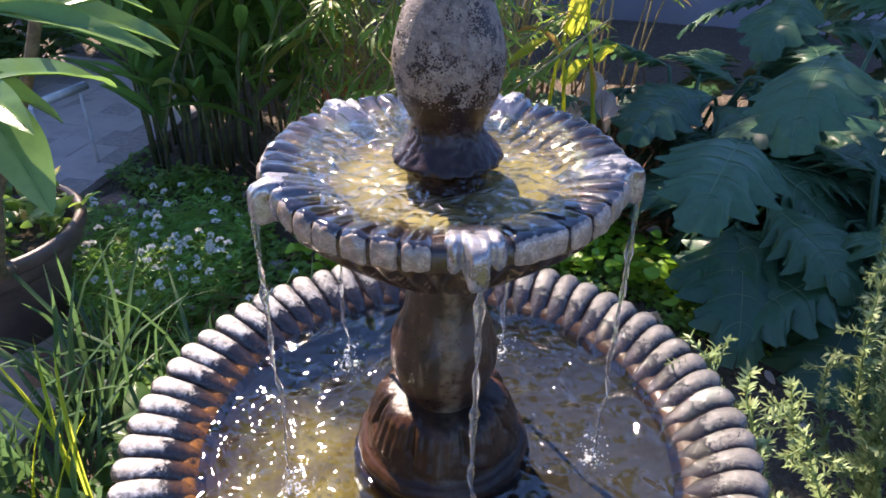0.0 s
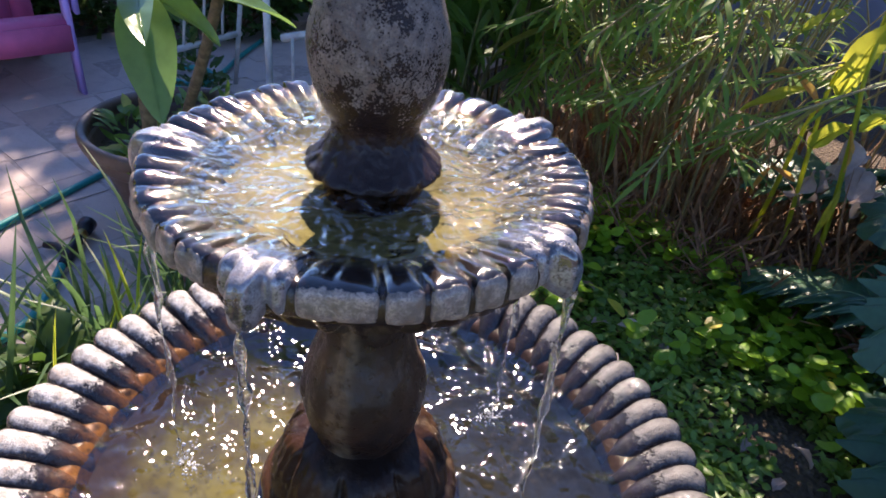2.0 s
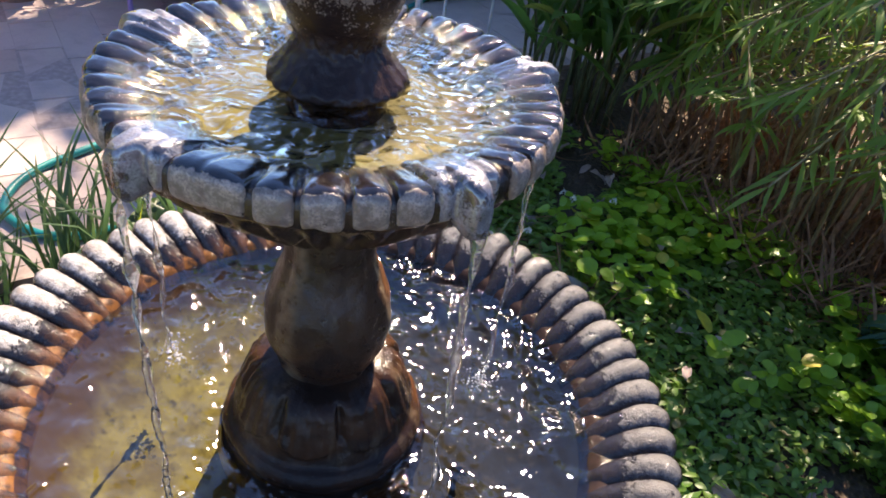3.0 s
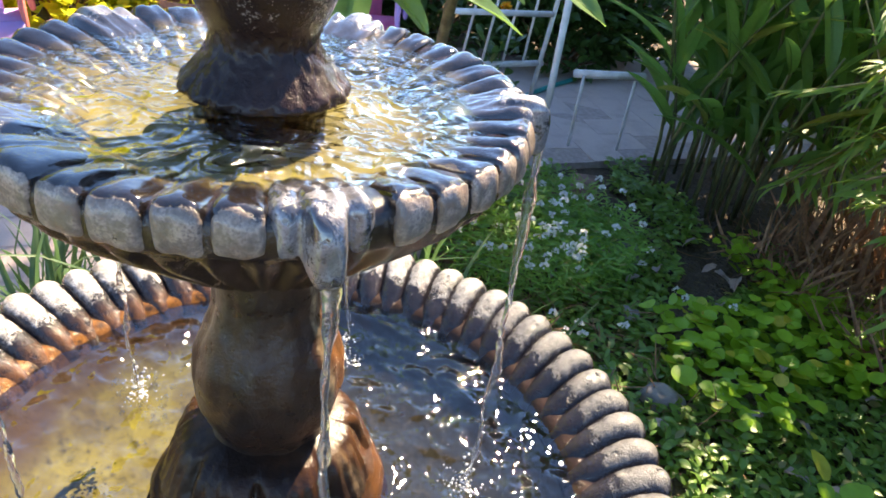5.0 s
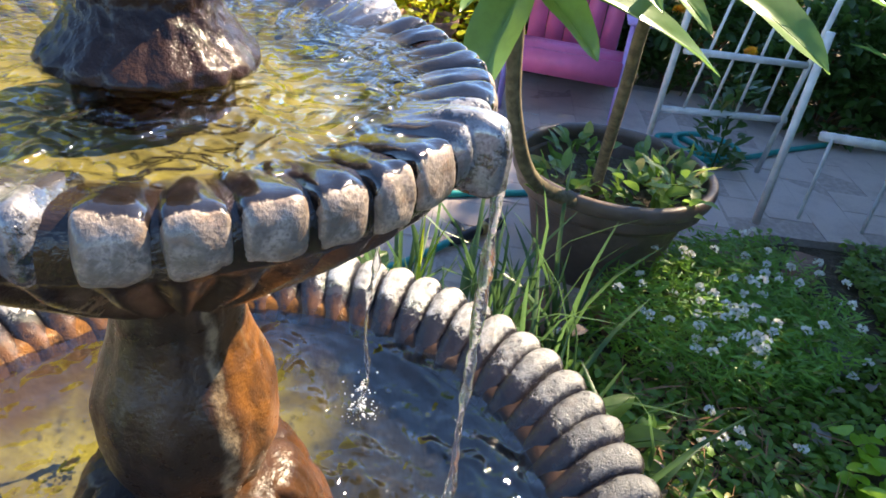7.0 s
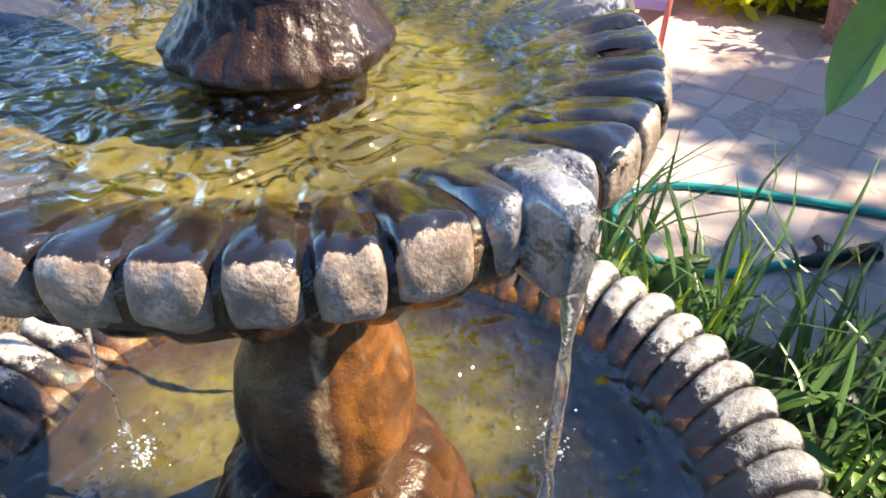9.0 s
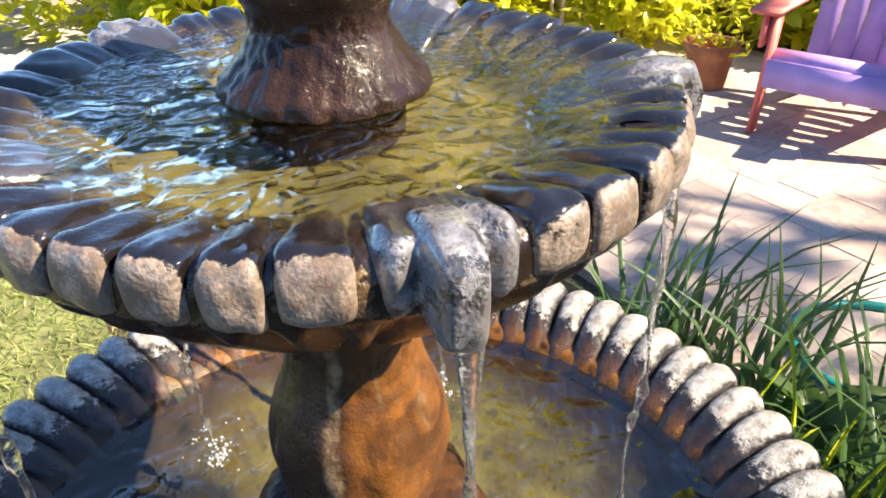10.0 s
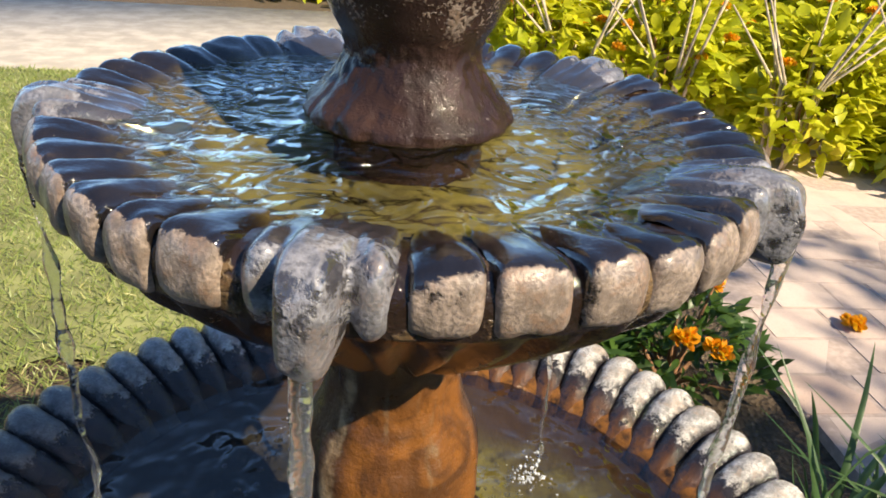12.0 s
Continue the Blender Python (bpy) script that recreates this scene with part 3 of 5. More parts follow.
def spout_mesh(seed):
    """A blunt spout along +x: a drooping trunk in the middle, a lump of the rim at each side."""
    nu, half = 49, 9.3
    rim = smooth_profile([(0.122, 0.986), (0.138, 1.002), (0.155, 1.0115), (0.172, 1.0175), (0.187, 1.0215), (0.1985, 1.0225), (0.2050, 1.0190), (0.2083, 1.0105), (0.2087, 0.999), (0.2065, 0.9900), (0.2000, 0.9855), (0.186, 0.984)], 3)
    nose = smooth_profile([(0.122, 0.986), (0.138, 1.002), (0.155, 1.0115), (0.174, 1.0185), (0.193, 1.0235), (0.2100, 1.0235), (0.2195, 1.0180), (0.2240, 1.0070), (0.2245, 0.993), (0.2228, 0.9825), (0.2165, 0.9765), (0.200, 0.9785)], 3)

    def at(i, j):
        u = -1 + 2 * j / (nu - 1)
        trunk = math.exp(-(abs(u + 0.02) / 0.33) ** 6)
        r, z = rim[i][0] * (1 - trunk) + nose[i][0] * trunk, rim[i][1] * (1 - trunk) + nose[i][1] * trunk
        v = i / (len(rim) - 1)
        side = 0.5 + 0.5 * math.cos((abs(u) - 0.66) / 0.34 * math.pi) if abs(u) > 0.32 else 0.0
        crest = max(0.0, min(1.0, (v - 0.25) / 0.2))
        drop = 0.011 * abs(u) ** 9 + (0.0045 * (1 - side) * (1 - trunk)) * crest
        lo, hi = rim[max(i - 1, 0)], rim[min(i + 1, len(rim) - 1)]
        dr, dz = hi[0] - lo[0], hi[1] - lo[1]
        ln = math.hypot(dr, dz)
        k = noise.noise(Vector((r * 60, z * 60, u * 3 + seed * 9.1))) * 0.0018 + noise.noise(Vector((r * 140, z * 140, u * 7 + seed))) * 0.0008
        r2, z2 = r + dz / ln * (drop - k), z - dr / ln * (drop - k)
        a = radians(half) * u
        return (r2 * math.cos(a), r2 * math.sin(a), z2)
    return mesh_data("spout", *grid_mesh(len(rim), nu, at), spout_stone)


for n, s_az in enumerate(SPOUTS):
    piece("spout", spout_mesh(n), upper_bowl, pose(0, 0, 0, 0, 0, s_az), "pale lime-crusted spout drooping over the rim")

column_profile = smooth_profile([(0.046, 0.868), (0.0465, 0.845), (0.0475, 0.825), (0.051, 0.806), (0.0585, 0.785), (0.0665, 0.762), (0.0700, 0.738), (0.0695, 0.712), (0.0640, 0.690), (0.0570, 0.674), (0.056, 0.662)], 5)


def column_wobble(a, r, z):
    return r + 0.0022 * (abs(math.sin(a * 5 + 0.6)) - 0.5) + noise.noise(Vector((math.cos(a) * 3, math.sin(a) * 3, z * 40))) * 0.0022


piece("column", mesh_data("column", *lathe(column_profile, 128, column_wobble), column_stone), fountain, AXIS, label="bulging rust-brown stone column between the bowls")

foot_profile = smooth_profile([(0.050, 0.668), (0.068, 0.664), (0.082, 0.657), (0.091, 0.640), (0.099, 0.618), (0.108, 0.592), (0.112, 0.585), (0.118, 0.580), (0.1235, 0.570), (0.122, 0.556), (0.130, 0.545), (0.132, 0.50)], 9)


def foot_wobble(a, r, z):
    """Eight broad petals with grooves between them, each ending in an arch over the ring below."""
    p = (a * 8 / (2 * math.pi) + 0.3) % 1.0 * 2 - 1
    arch = 0.596 + 0.022 * abs(p) ** 2.5
    on = max(0.0, min(1.0, (z - arch) / 0.004)) * max(0.0, min(1.0, (0.668 - z) / 0.02))
    groove = math.exp(-((1 - abs(p)) / 0.13) ** 2)
    ribs = 0.0009 * math.sin(p * 17)
    return r + on * (0.0045 * (1 - abs(p) ** 3) + ribs - 0.007 * groove) + noise.noise(Vector((math.cos(a) * 4, math.sin(a) * 4, z * 45))) * 0.0025


piece("column_foot", mesh_data("column_foot", *lathe(foot_profile, 256, foot_wobble), foot_stone), fountain, AXIS, label="flared foot of lobed leaves standing in the basin")

basin_profile = smooth_profile([(0.0, 0.462), (0.18, 0.466), (0.265, 0.485), (0.318, 0.522), (0.350, 0.562), (0.372, 0.5705), (0.41, 0.581), (0.430, 0.581), (0.438, 0.572), (0.430, 0.545), (0.40, 0.49),
                                (0.32, 0.415), (0.22, 0.365), (0.14, 0.34), (0.125, 0.30)], 4)
lower_basin = piece("lower_basin", mesh_data("lower_basin", *lathe(basin_profile, 192, lambda a, r, z: r + noise.noise(Vector((math.cos(a) * 5, math.sin(a) * 5, z * 20))) * 0.002), basin_stone), fountain, label="wide round basin with rust-stained inner wall")
pedestal_profile = smooth_profile([(0.13, 0.33), (0.105, 0.27), (0.12, 0.2), (0.14, 0.14), (0.15, 0.09), (0.2, 0.075), (0.21, 0.03), (0.21, -0.05)], 4)
piece("pedestal", mesh_data("pedestal", *lathe(pedestal_profile, 96), basin_stone), fountain)

LOBES = 66
LOBE_PROFILE = smooth_profile([(0.337, 0.548), (0.350, 0.565), (0.370, 0.5815), (0.395, 0.5965), (0.420, 0.6045), (0.438, 0.6045), (0.4485, 0.597), (0.4515, 0.583), (0.446, 0.566), (0.428, 0.552)], 2)


def lobe_mesh(seed):
    """One roll of the rope-like rim, lying along +x."""
    half, nu = 180.0 / LOBES, 13

    def at(i, j):
        r, z = LOBE_PROFILE[i]
        u = -1 + 2 * j / (nu - 1)
        drop = (0.016 + 0.012 * i / (len(LOBE_PROFILE) - 1)) * (1 - math.sqrt(max(0.0, 1 - 0.97 * u * u)))
        lo, hi = LOBE_PROFILE[max(i - 1, 0)], LOBE_PROFILE[min(i + 1, len(LOBE_PROFILE) - 1)]
        dr, dz = hi[0] - lo[0], hi[1] - lo[1]
        ln = math.hypot(dr, dz)
        k = noise.noise(Vector((r * 40, z * 40, u * 1.1 + seed * 7.3))) * 0.0018
        r2, z2 = r + dz / ln * (drop - k), z - dr / ln * (drop - k)
        twist = radians(0.7) * math.sin((r - 0.36) / 0.09 * math.pi - 0.5)
        a = radians(half * 1.13) * u + twist
        return (r2 * math.cos(a), r2 * math.sin(a), z2)
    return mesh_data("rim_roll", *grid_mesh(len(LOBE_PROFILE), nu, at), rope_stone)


lobe_meshes = [lobe_mesh(s) for s in range(8)]
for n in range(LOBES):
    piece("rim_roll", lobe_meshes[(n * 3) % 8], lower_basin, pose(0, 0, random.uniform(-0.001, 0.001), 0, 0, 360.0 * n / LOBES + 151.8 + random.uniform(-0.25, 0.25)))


# silt on the two floors
def bowl_floor(i, j):
    """Silt lying in the upper bowl and up between the ribs."""
    r, ang = 0.152 * i / 23, j * math.pi / 60
    up = max(0.0, min(1.0, (r - 0.108) / 0.044))
    return (r * math.cos(ang), r * math.sin(ang), 0.984 + 0.0195 * up * up * (3 - 2 * up) + 0.003 * noise.noise(Vector((r * 45 * math.cos(ang), r * 45 * math.sin(ang), 1))))


piece("silt", mesh_data("upper_silt", *grid_mesh(24, 120, bowl_floor, True), upper_silt), upper_bowl, label="olive-yellow silt on the floor of the bowl")
def basin_floor(i, j):
    """The basin's own floor, two millimetres up, with uneven silt in the middle."""
    r, ang = 0.335 * i / 29, j * math.pi / 48
    pts = [p for p in basin_profile if p[0] < 0.36 and p[1] > 0.45]
    z = pts[0][1]
    for p, q in zip(pts, pts[1:]):
        if p[0] <= r <= q[0] and q[0] > p[0]:
            z = p[1] + (q[1] - p[1]) * (r - p[0]) / (q[0] - p[0])
    lump = max(0.0, 1 - r / 0.27) * 0.010 * (1 + noise.noise(Vector((r * 14 * math.cos(ang), r * 14 * math.sin(ang), 2))))
    return (r * math.cos(ang), r * math.sin(ang), z + 0.004 + lump)


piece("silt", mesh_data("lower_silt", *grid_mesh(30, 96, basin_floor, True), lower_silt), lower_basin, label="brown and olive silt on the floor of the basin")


# water: real waves, finer ones in the material
def water_disc(r_in, r_out, level, rings, seg, amp, sources, ring=0.35):
    def at(i, j):
        r = r_in + (r_out - r_in) * i / (rings - 1)
        a = 2 * math.pi * j / seg
        x, y = r * math.cos(a), r * math.sin(a)
        h = noise.noise(Vector((x * 30, y * 30, 1.3))) + 0.4 * noise.noise(Vector((x * 75, y * 75, 4.1)))
        for sx, sy, reach in sources:
            d = math.hypot(x - sx, y - sy)
            h += ring * math.exp(-d / reach) * math.sin(d * 140 + 3.0 * noise.noise(Vector((x * 34, y * 34, 7))))
        return (x, y, level + amp * h)
    return grid_mesh(rings, seg, at, True)


LAND = [(0.217 * math.cos(radians(a)), 0.217 * math.sin(radians(a))) for a in SPOUTS]
tagged(piece("water_upper", mesh_data("water_upper", *water_disc(0.05, 0.177, ZW, 56, 260, 0.0017, [(0.064, 0.0, 0.03), (-0.03, 0.055, 0.03), (-0.03, -0.055, 0.03)]), water_upper)),
       "clear rippled water filling the upper fountain bowl", "water", kind="structure")
tagged(piece("water_lower", mesh_data("water_lower", *water_disc(0.09, 0.349, ZL, 120, 460, 0.0024, [(x, y, 0.055) for x, y in LAND], 0.55), water_lower)),
       "rippled water in the lower fountain basin", "water", kind="structure")


def stream_mesh(seed):
    """A thread of falling water, along +x at the spout: a flat ribbon that twists, thins and beads."""
    n, seg = 150, 10

    def at(i, j):
        t = i / (n - 1)
        z = 0.990 - (0.990 - ZL + 0.004) * t
        w = 0.009 * t
        cx = 0.2195 + 0.006 * math.sqrt(t) - 0.004 * t + w * noise.noise(Vector((t * 8, seed, 0)))
        cy = w * 1.4 * noise.noise(Vector((t * 8, seed, 5)))
        size = (0.0052 - 0.0020 * math.sqrt(t)) * (1 + 0.8 * noise.noise(Vector((t * 20, seed, 9))) + 0.7 * t * noise.noise(Vector((t * 55, seed, 3))))
        flat = 0.35 + 0.3 * abs(math.sin(t * 16 + seed))
        turn, a = t * 9 + seed + 1.5 * noise.noise(Vector((t * 6, seed, 2))), 2 * math.pi * j / seg
        ex, ey = size * math.cos(a), size * flat * math.sin(a)
        return (cx + ex * math.cos(turn) - ey * math.sin(turn), cy + ex * math.sin(turn) + ey * math.cos(turn), z)
    return grid_mesh(n, seg, at, True)


def drop_cluster(seed, n, spread, height):
    """Splashed drops and bubbles where a thread lands."""
    r = random.Random(seed)
    out = []
    for _ in range(n):
        d, a = abs(r.gauss(0, spread)), r.uniform(0, 2 * math.pi)
        size = r.uniform(0.0006, 0.0026) * (0.6 if d > spread else 1)
        z = ZL + (r.uniform(0, height) if r.random() < 0.35 else 0.0005)
        v, f = blob(size, r.random() * 40, (1, 1, 0.85 if z > ZL + 0.002 else 0.6), 0.12, 1)
        out.append(([(p[0] + d * math.cos(a), p[1] + d * math.sin(a), p[2] + z) for p in v], f))
    return join(*out)


def bubble_raft(seed, n, spread):
    """Round bubbles floating about a landing place."""
    r = random.Random(seed)
    out = []
    for _ in range(n):
        v, f = blob(r.uniform(0.0016, 0.0045), 0.0, (1, 1, 0.8), 0.0, 2)
        x, y = r.gauss(0, spread), r.gauss(0, spread)
        out.append(([(p[0] + x, p[1] + y, p[2] + ZL + 0.001) for p in v], f))
    return join(*out)


for n, s_az in enumerate(SPOUTS):
    ob = piece("water_stream", mesh_data("water_stream", *stream_mesh(n * 3.1 + 1), falling_water), None, pose(0, 0, 0, 0, 0, s_az))
    tagged(ob, "thin thread of clear water falling from a spout", "water jet", "threads of falling water")
    ob = piece("splash", mesh_data("splash", *drop_cluster(n + 3, 110, 0.016, 0.045), froth_water), None, pose(LAND[n][0], LAND[n][1], 0))
    tagged(ob, "splashing drops and bubbles on the basin water", "splash", "splashes", "stuff")
    ob = piece("bubbles", mesh_data("bubbles", *bubble_raft(n + 40, 34, 0.045), bubble_water), None, pose(LAND[n][0] * 0.9, LAND[n][1] * 0.9, 0))
    tagged(ob, "clear bubbles drifting on the basin water", "bubbles", "bubbles", "stuff")

# ---- paving ----
PX0, PX1, PY0, PY1 = -3.45, -1.13, -2.6, 3.0


def bed_edge(y):
    """Where the paving ends and the bed begins."""
    for y0, y1, x0, x1 in ((-9, 0.5, -1.13, -1.13), (0.5, 0.98, -1.13, -1.74), (0.98, 1.3, -1.74, -1.88), (1.3, 9, -1.88, -1.95)):
        if y < y1:
            return x0 + (x1 - x0) * (y - y0) / (y1 - y0)
    return -1.95


def slab(outline, z0, z1):
    n = len(outline)
    return [(*p, z1) for p in outline] + [(*p, z0) for p in outline], [list(range(n)), list(range(2 * n - 1, n - 1, -1))] + [[i, i + n, (i + 1) % n + n, (i + 1) % n] for i in range(n)]


patio = tagged(piece("pavement", mesh_data("pavement", *slab([(PX0, PY0 - 3.2), (-1.13, PY0 - 3.2), (-1.13, 0.5), (-1.74, 0.98), (-1.88, 1.3), (-1.95, 3.0), (PX0, 3.0)], -0.04, 0.0002), mortar, False)),
               "patio of mauve-grey clay pavers in uneven rows", "pavement", kind="structure")
walk_slab = tagged(piece("pavement", mesh_data("path_slab", *box((9.0, 2.2, 0.03), 0.004, pose(1.2, -5.0, -0.016, 0, 0, 6)), concrete)), "sunlit pale concrete path", "pavement", kind="structure")

# ---- wall behind the garden ----
tagged(piece("wall_north", mesh_data("wall_north", *box((12, 0.2, 2.2), 0.01, Matrix.Translation((0.5, 5.2, 1.05))), wall_paint)), "periwinkle painted garden wall", "wall", kind="structure")


# ---- pot with the leaning plant ----
def plant_pot(name, r_top, r_bot, h, material, seg=72):
    prof = smooth_profile([(0.0, 0.0), (r_bot * 0.9, 0.0), (r_bot, 0.012), (r_bot + (r_top * 0.86 - r_bot) * 0.55, h * 0.5), (r_top * 0.88, h * 0.83)], 3)
    prof += [(r_top * 0.885, h * 0.845), (r_top * 0.96, h * 0.86)]
    prof += smooth_profile([(r_top * 0.985, h * 0.875), (r_top, h * 0.93), (r_top * 0.99, h * 0.985), (r_top * 0.955, h), (r_top * 0.915, h * 0.985), (r_top * 0.895, h * 0.93), (r_top * 0.86, h * 0.7), (0.0, h * 0.68)], 3)
    return mesh_data(name, *lathe(prof[::-1], seg), material)


POT = (-1.53, 0.62)
planter = tagged(root("potted_plant", pose(*POT, 0.0)), "dark brown plastic pot with a leaning plumeria and weeds", "potted plant")
piece("pot", plant_pot("pot", 0.30, 0.185, 0.345, pot_plastic), planter, label="dark brown round plastic pot with a thick rim")
piece("potting_soil", mesh_data("potting_soil", *lathe([(0.0, 0.262), (0.12, 0.268), (0.2, 0.262), (0.252, 0.255)], 48, lambda a, r, z: r), soil), planter)


def at_pot(p):
    return (p[0] - POT[0], p[1] - POT[1], p[2])


C1, C2 = (-0.925, 0.25, 0.93), (-1.0, 0.52, 0.98)
stem_a = smooth_profile([at_pot(p) for p in ((-1.39, 0.60, 0.26), (-1.31, 0.52, 0.30), (-1.16, 0.36, 0.42), (-1.02, 0.28, 0.62), (-0.94, 0.25, 0.80), C1, (-0.93, 0.32, 1.04), (-0.99, 0.34, 1.10))], 6)
stem_b = smooth_profile([at_pot(p) for p in ((-1.42, 0.56, 0.26), (-1.36, 0.55, 0.42), (-1.17, 0.52, 0.68), (-1.05, 0.50, 0.85), C2)], 6)
piece("stem", mesh_data("stem_a", *tube(stem_a, [0.019 - 0.006 * i / len(stem_a) for i in range(len(stem_a))], 12), bark), planter, label="smooth brown bent stem")
piece("stem", mesh_data("stem_b", *tube(stem_b, [0.017 - 0.005 * i / len(stem_b) for i in range(len(stem_b))], 12), bark), planter, label="smooth brown bent stem")


def long_leaf(length, width, droop, seed, rows_n=14, wave=0.03):
    """A broad leathery leaf along +x, with a sunken midrib, wavy edge and drooping tip."""
    cols_n = 9

    def at(i, j):
        t = i / (rows_n - 1)
        u = -1 + 2 * j / (cols_n - 1)
        w = width * 0.5 * (math.sin(math.pi * min(1.0, t ** 0.8)) ** 0.75 if 0 < t < 1 else 0.02)
        ang = droop * t
        x = length * (math.sin(ang) / droop if droop else t)
        z = -length * (1 - math.cos(ang)) / droop if droop else 0.0
        lift = abs(u) * w * 0.42 + wave * width * math.sin(t * 11 + seed + (2 if u > 0 else 0)) * u * u
        vein = 0.0011 * math.sin(t * 60 + abs(u) * 5) * (abs(u) < 0.98)
        return (x + math.sin(ang) * (lift + vein), u * w, z + math.cos(ang) * (lift + vein))
    v, f = grid_mesh(rows_n, cols_n, at)
    tv, tf = tube([(length * t, 0, -length * (1 - math.cos(droop * t)) / max(droop, 1e-3) - 0.001) for t in [k / 8 for k in range(8)]], [0.0032 - 0.0003 * k for k in range(8)], 6)
    return join((v, f), (tv, tf))


def aim(a, b, roll=0.0):
    """The pose that takes +x at the origin to the way from a to b, +z kept upward."""
    a, b = Vector(a), Vector(b)
    d = (b - a).normalized()
    s = Vector((0, 0, 1)).cross(d)
    s = s.normalized() if s.length > 1e-3 else Vector((0, 1, 0))
    m = Matrix((d, s, d.cross(s))).transposed().to_4x4()
    m.translation = a
    return m @ pose(0, 0, 0, roll, 0, 0)


CU, CV = (-0.93, 0.32, 1.04), (-0.99, 0.34, 1.10)
PLUMERIA = [(C1, (-0.77, 0.185, 0.725), 0.10, 0.35, 5), (C1, (-0.90, 0.40, 0.80), 0.085, 0.4, 30), (C1, (-0.72, 0.15, 0.895), 0.06, 0.4, 15), (C1, (-0.95, 0.64, 0.79), 0.085, 0.45, 16),
            (CU, (-0.765, 0.545, 0.905), 0.085, 0.45, 16), (CU, (-0.67, 0.44, 0.945), 0.065, 0.4, 15), (CV, (-0.755, 0.555, 0.995), 0.08, 0.45, 12),
            (C1, (-1.06, 0.08, 0.90), 0.08, 0.5, 0), (CU, (-0.95, 0.02, 1.02), 0.08, 0.5, 0),
            (C2, (-0.88, 0.80, 0.84), 0.115, 0.4, 22), (C2, (-0.80, 0.82, 0.97), 0.08, 0.45, 10)]
for n, (a, b, w, droop, roll) in enumerate(PLUMERIA):
    ln = (Vector(b) - Vector(a)).length
    piece("leaf", mesh_data("plumeria_leaf", *long_leaf(ln * 1.02, w * 1.05, droop, n * 1.7), plumeria_leaf), planter, Matrix.Translation((-POT[0], -POT[1], 0)) @ aim(a, b, roll) @ pose(0, 0, 0, 0, -math.degrees(droop) / 2, 0))


def weed_tuft(n, r, h, leaf, width, seed):
    """A loose tuft of leafy weeds."""
    g = np.random.default_rng(seed)
    a, d = g.uniform(0, 2 * np.pi, n), r * np.sqrt(g.uniform(0, 1, n))
    P = np.stack([d * np.cos(a), d * np.sin(a), g.uniform(0.0, h, n)], 1)
    D = np.stack([np.cos(a) + g.normal(0, 0.7, n), np.sin(a) + g.normal(0, 0.7, n), g.uniform(0.1, 1.2, n)], 1)
    U = g.normal(0, 0.4, (n, 3)) + [0, 0, 1]
    return leaf_cloud(P, D, U, g.uniform(0.6, 1.2, n) * leaf, g.uniform(0.6, 1.2, n) * width, OVATE)


for n, (x, y, c, h) in enumerate(((0.13, 0.05, 46, 0.07), (0.02, 0.17, 40, 0.06), (-0.14, -0.08, 36, 0.05), (0.1, -0.16, 40, 0.05), (0.17, 0.15, 26, 0.11), (-0.1, 0.14, 30, 0.06))):
    piece("weed", fast_mesh("pot_weed", *weed_tuft(c, 0.085, h * 1.4, 0.075, 0.03, 20 + n), pot_weed_leaf), planter, pose(x, y, 0.262), "green leafy weeds growing in the pot")

# ---- hose ----
HOSE = [(-1.47, 0.165, 0.022), (-1.40, 0.105, 0.016), (-1.315, 0.03, 0.014), (-1.265, -0.06, 0.014), (-1.25, -0.165, 0.014), (-1.30, -0.27, 0.014), (-1.42, -0.335, 0.014), (-1.53, -0.32, 0.014), (-1.635, -0.242, 0.014),
        (-1.715, -0.1, 0.014), (-1.775, 0.04, 0.014), (-1.84, 0.22, 0.014), (-1.92, 0.45, 0.014), (-2.02, 0.72, 0.014), (-2.2, 1.02, 0.014), (-2.42, 1.2, 0.014), (-2.6, 1.2, 0.014), (-2.7, 1.12, 0.016), (-2.66, 1.02, 0.02),
        (-2.52, 1.04, 0.024), (-2.44, 1.18, 0.028), (-2.5, 1.33, 0.03), (-2.64, 1.36, 0.03), (-2.73, 1.24, 0.03), (-2.66, 1.1, 0.035), (-2.5, 1.12, 0.035), (-2.52, 1.36, 0.03), (-2.72, 1.62, 0.016), (-2.9, 1.9, 0.014)]
hose = tagged(root("garden_hose", pose(0, 0, 0)), "teal garden hose lying in loops on the pavers", "hose")
hose_line = smooth_profile(HOSE, 7)
piece("tube", mesh_data("hose_tube", *tube(hose_line, 0.0125, 12), hose_rubber), hose)
nozzle = tagged(root("hose_nozzle", aim((-1.475, 0.17, 0.02), (-1.64, 0.335, 0.03))), "black plastic spray nozzle lying on the pavers", "hose nozzle")
piece("barrel", mesh_data("nozzle_barrel", *tube([(0.0, 0, 0), (0.03, 0, 0), (0.035, 0, 0), (0.13, 0, 0.004), (0.165, 0, 0.006), (0.17, 0, 0.006), (0.21, 0, 0.006)], [0.014, 0.016, 0.019, 0.017, 0.018, 0.025, 0.027], 14), black_plastic), nozzle)
piece("handle", mesh_data("nozzle_handle", *tube([(0.06, 0.01, 0.0), (0.09, 0.05, 0.0), (0.095, 0.09, -0.002)], [0.013, 0.012, 0.011], 10), black_plastic), nozzle)
piece("collar", mesh_data("nozzle_collar", *tube([(0.13, 0, 0.004), (0.155, 0, 0.005)], [0.0205, 0.0205], 14), brass), nozzle, label="brass collar")


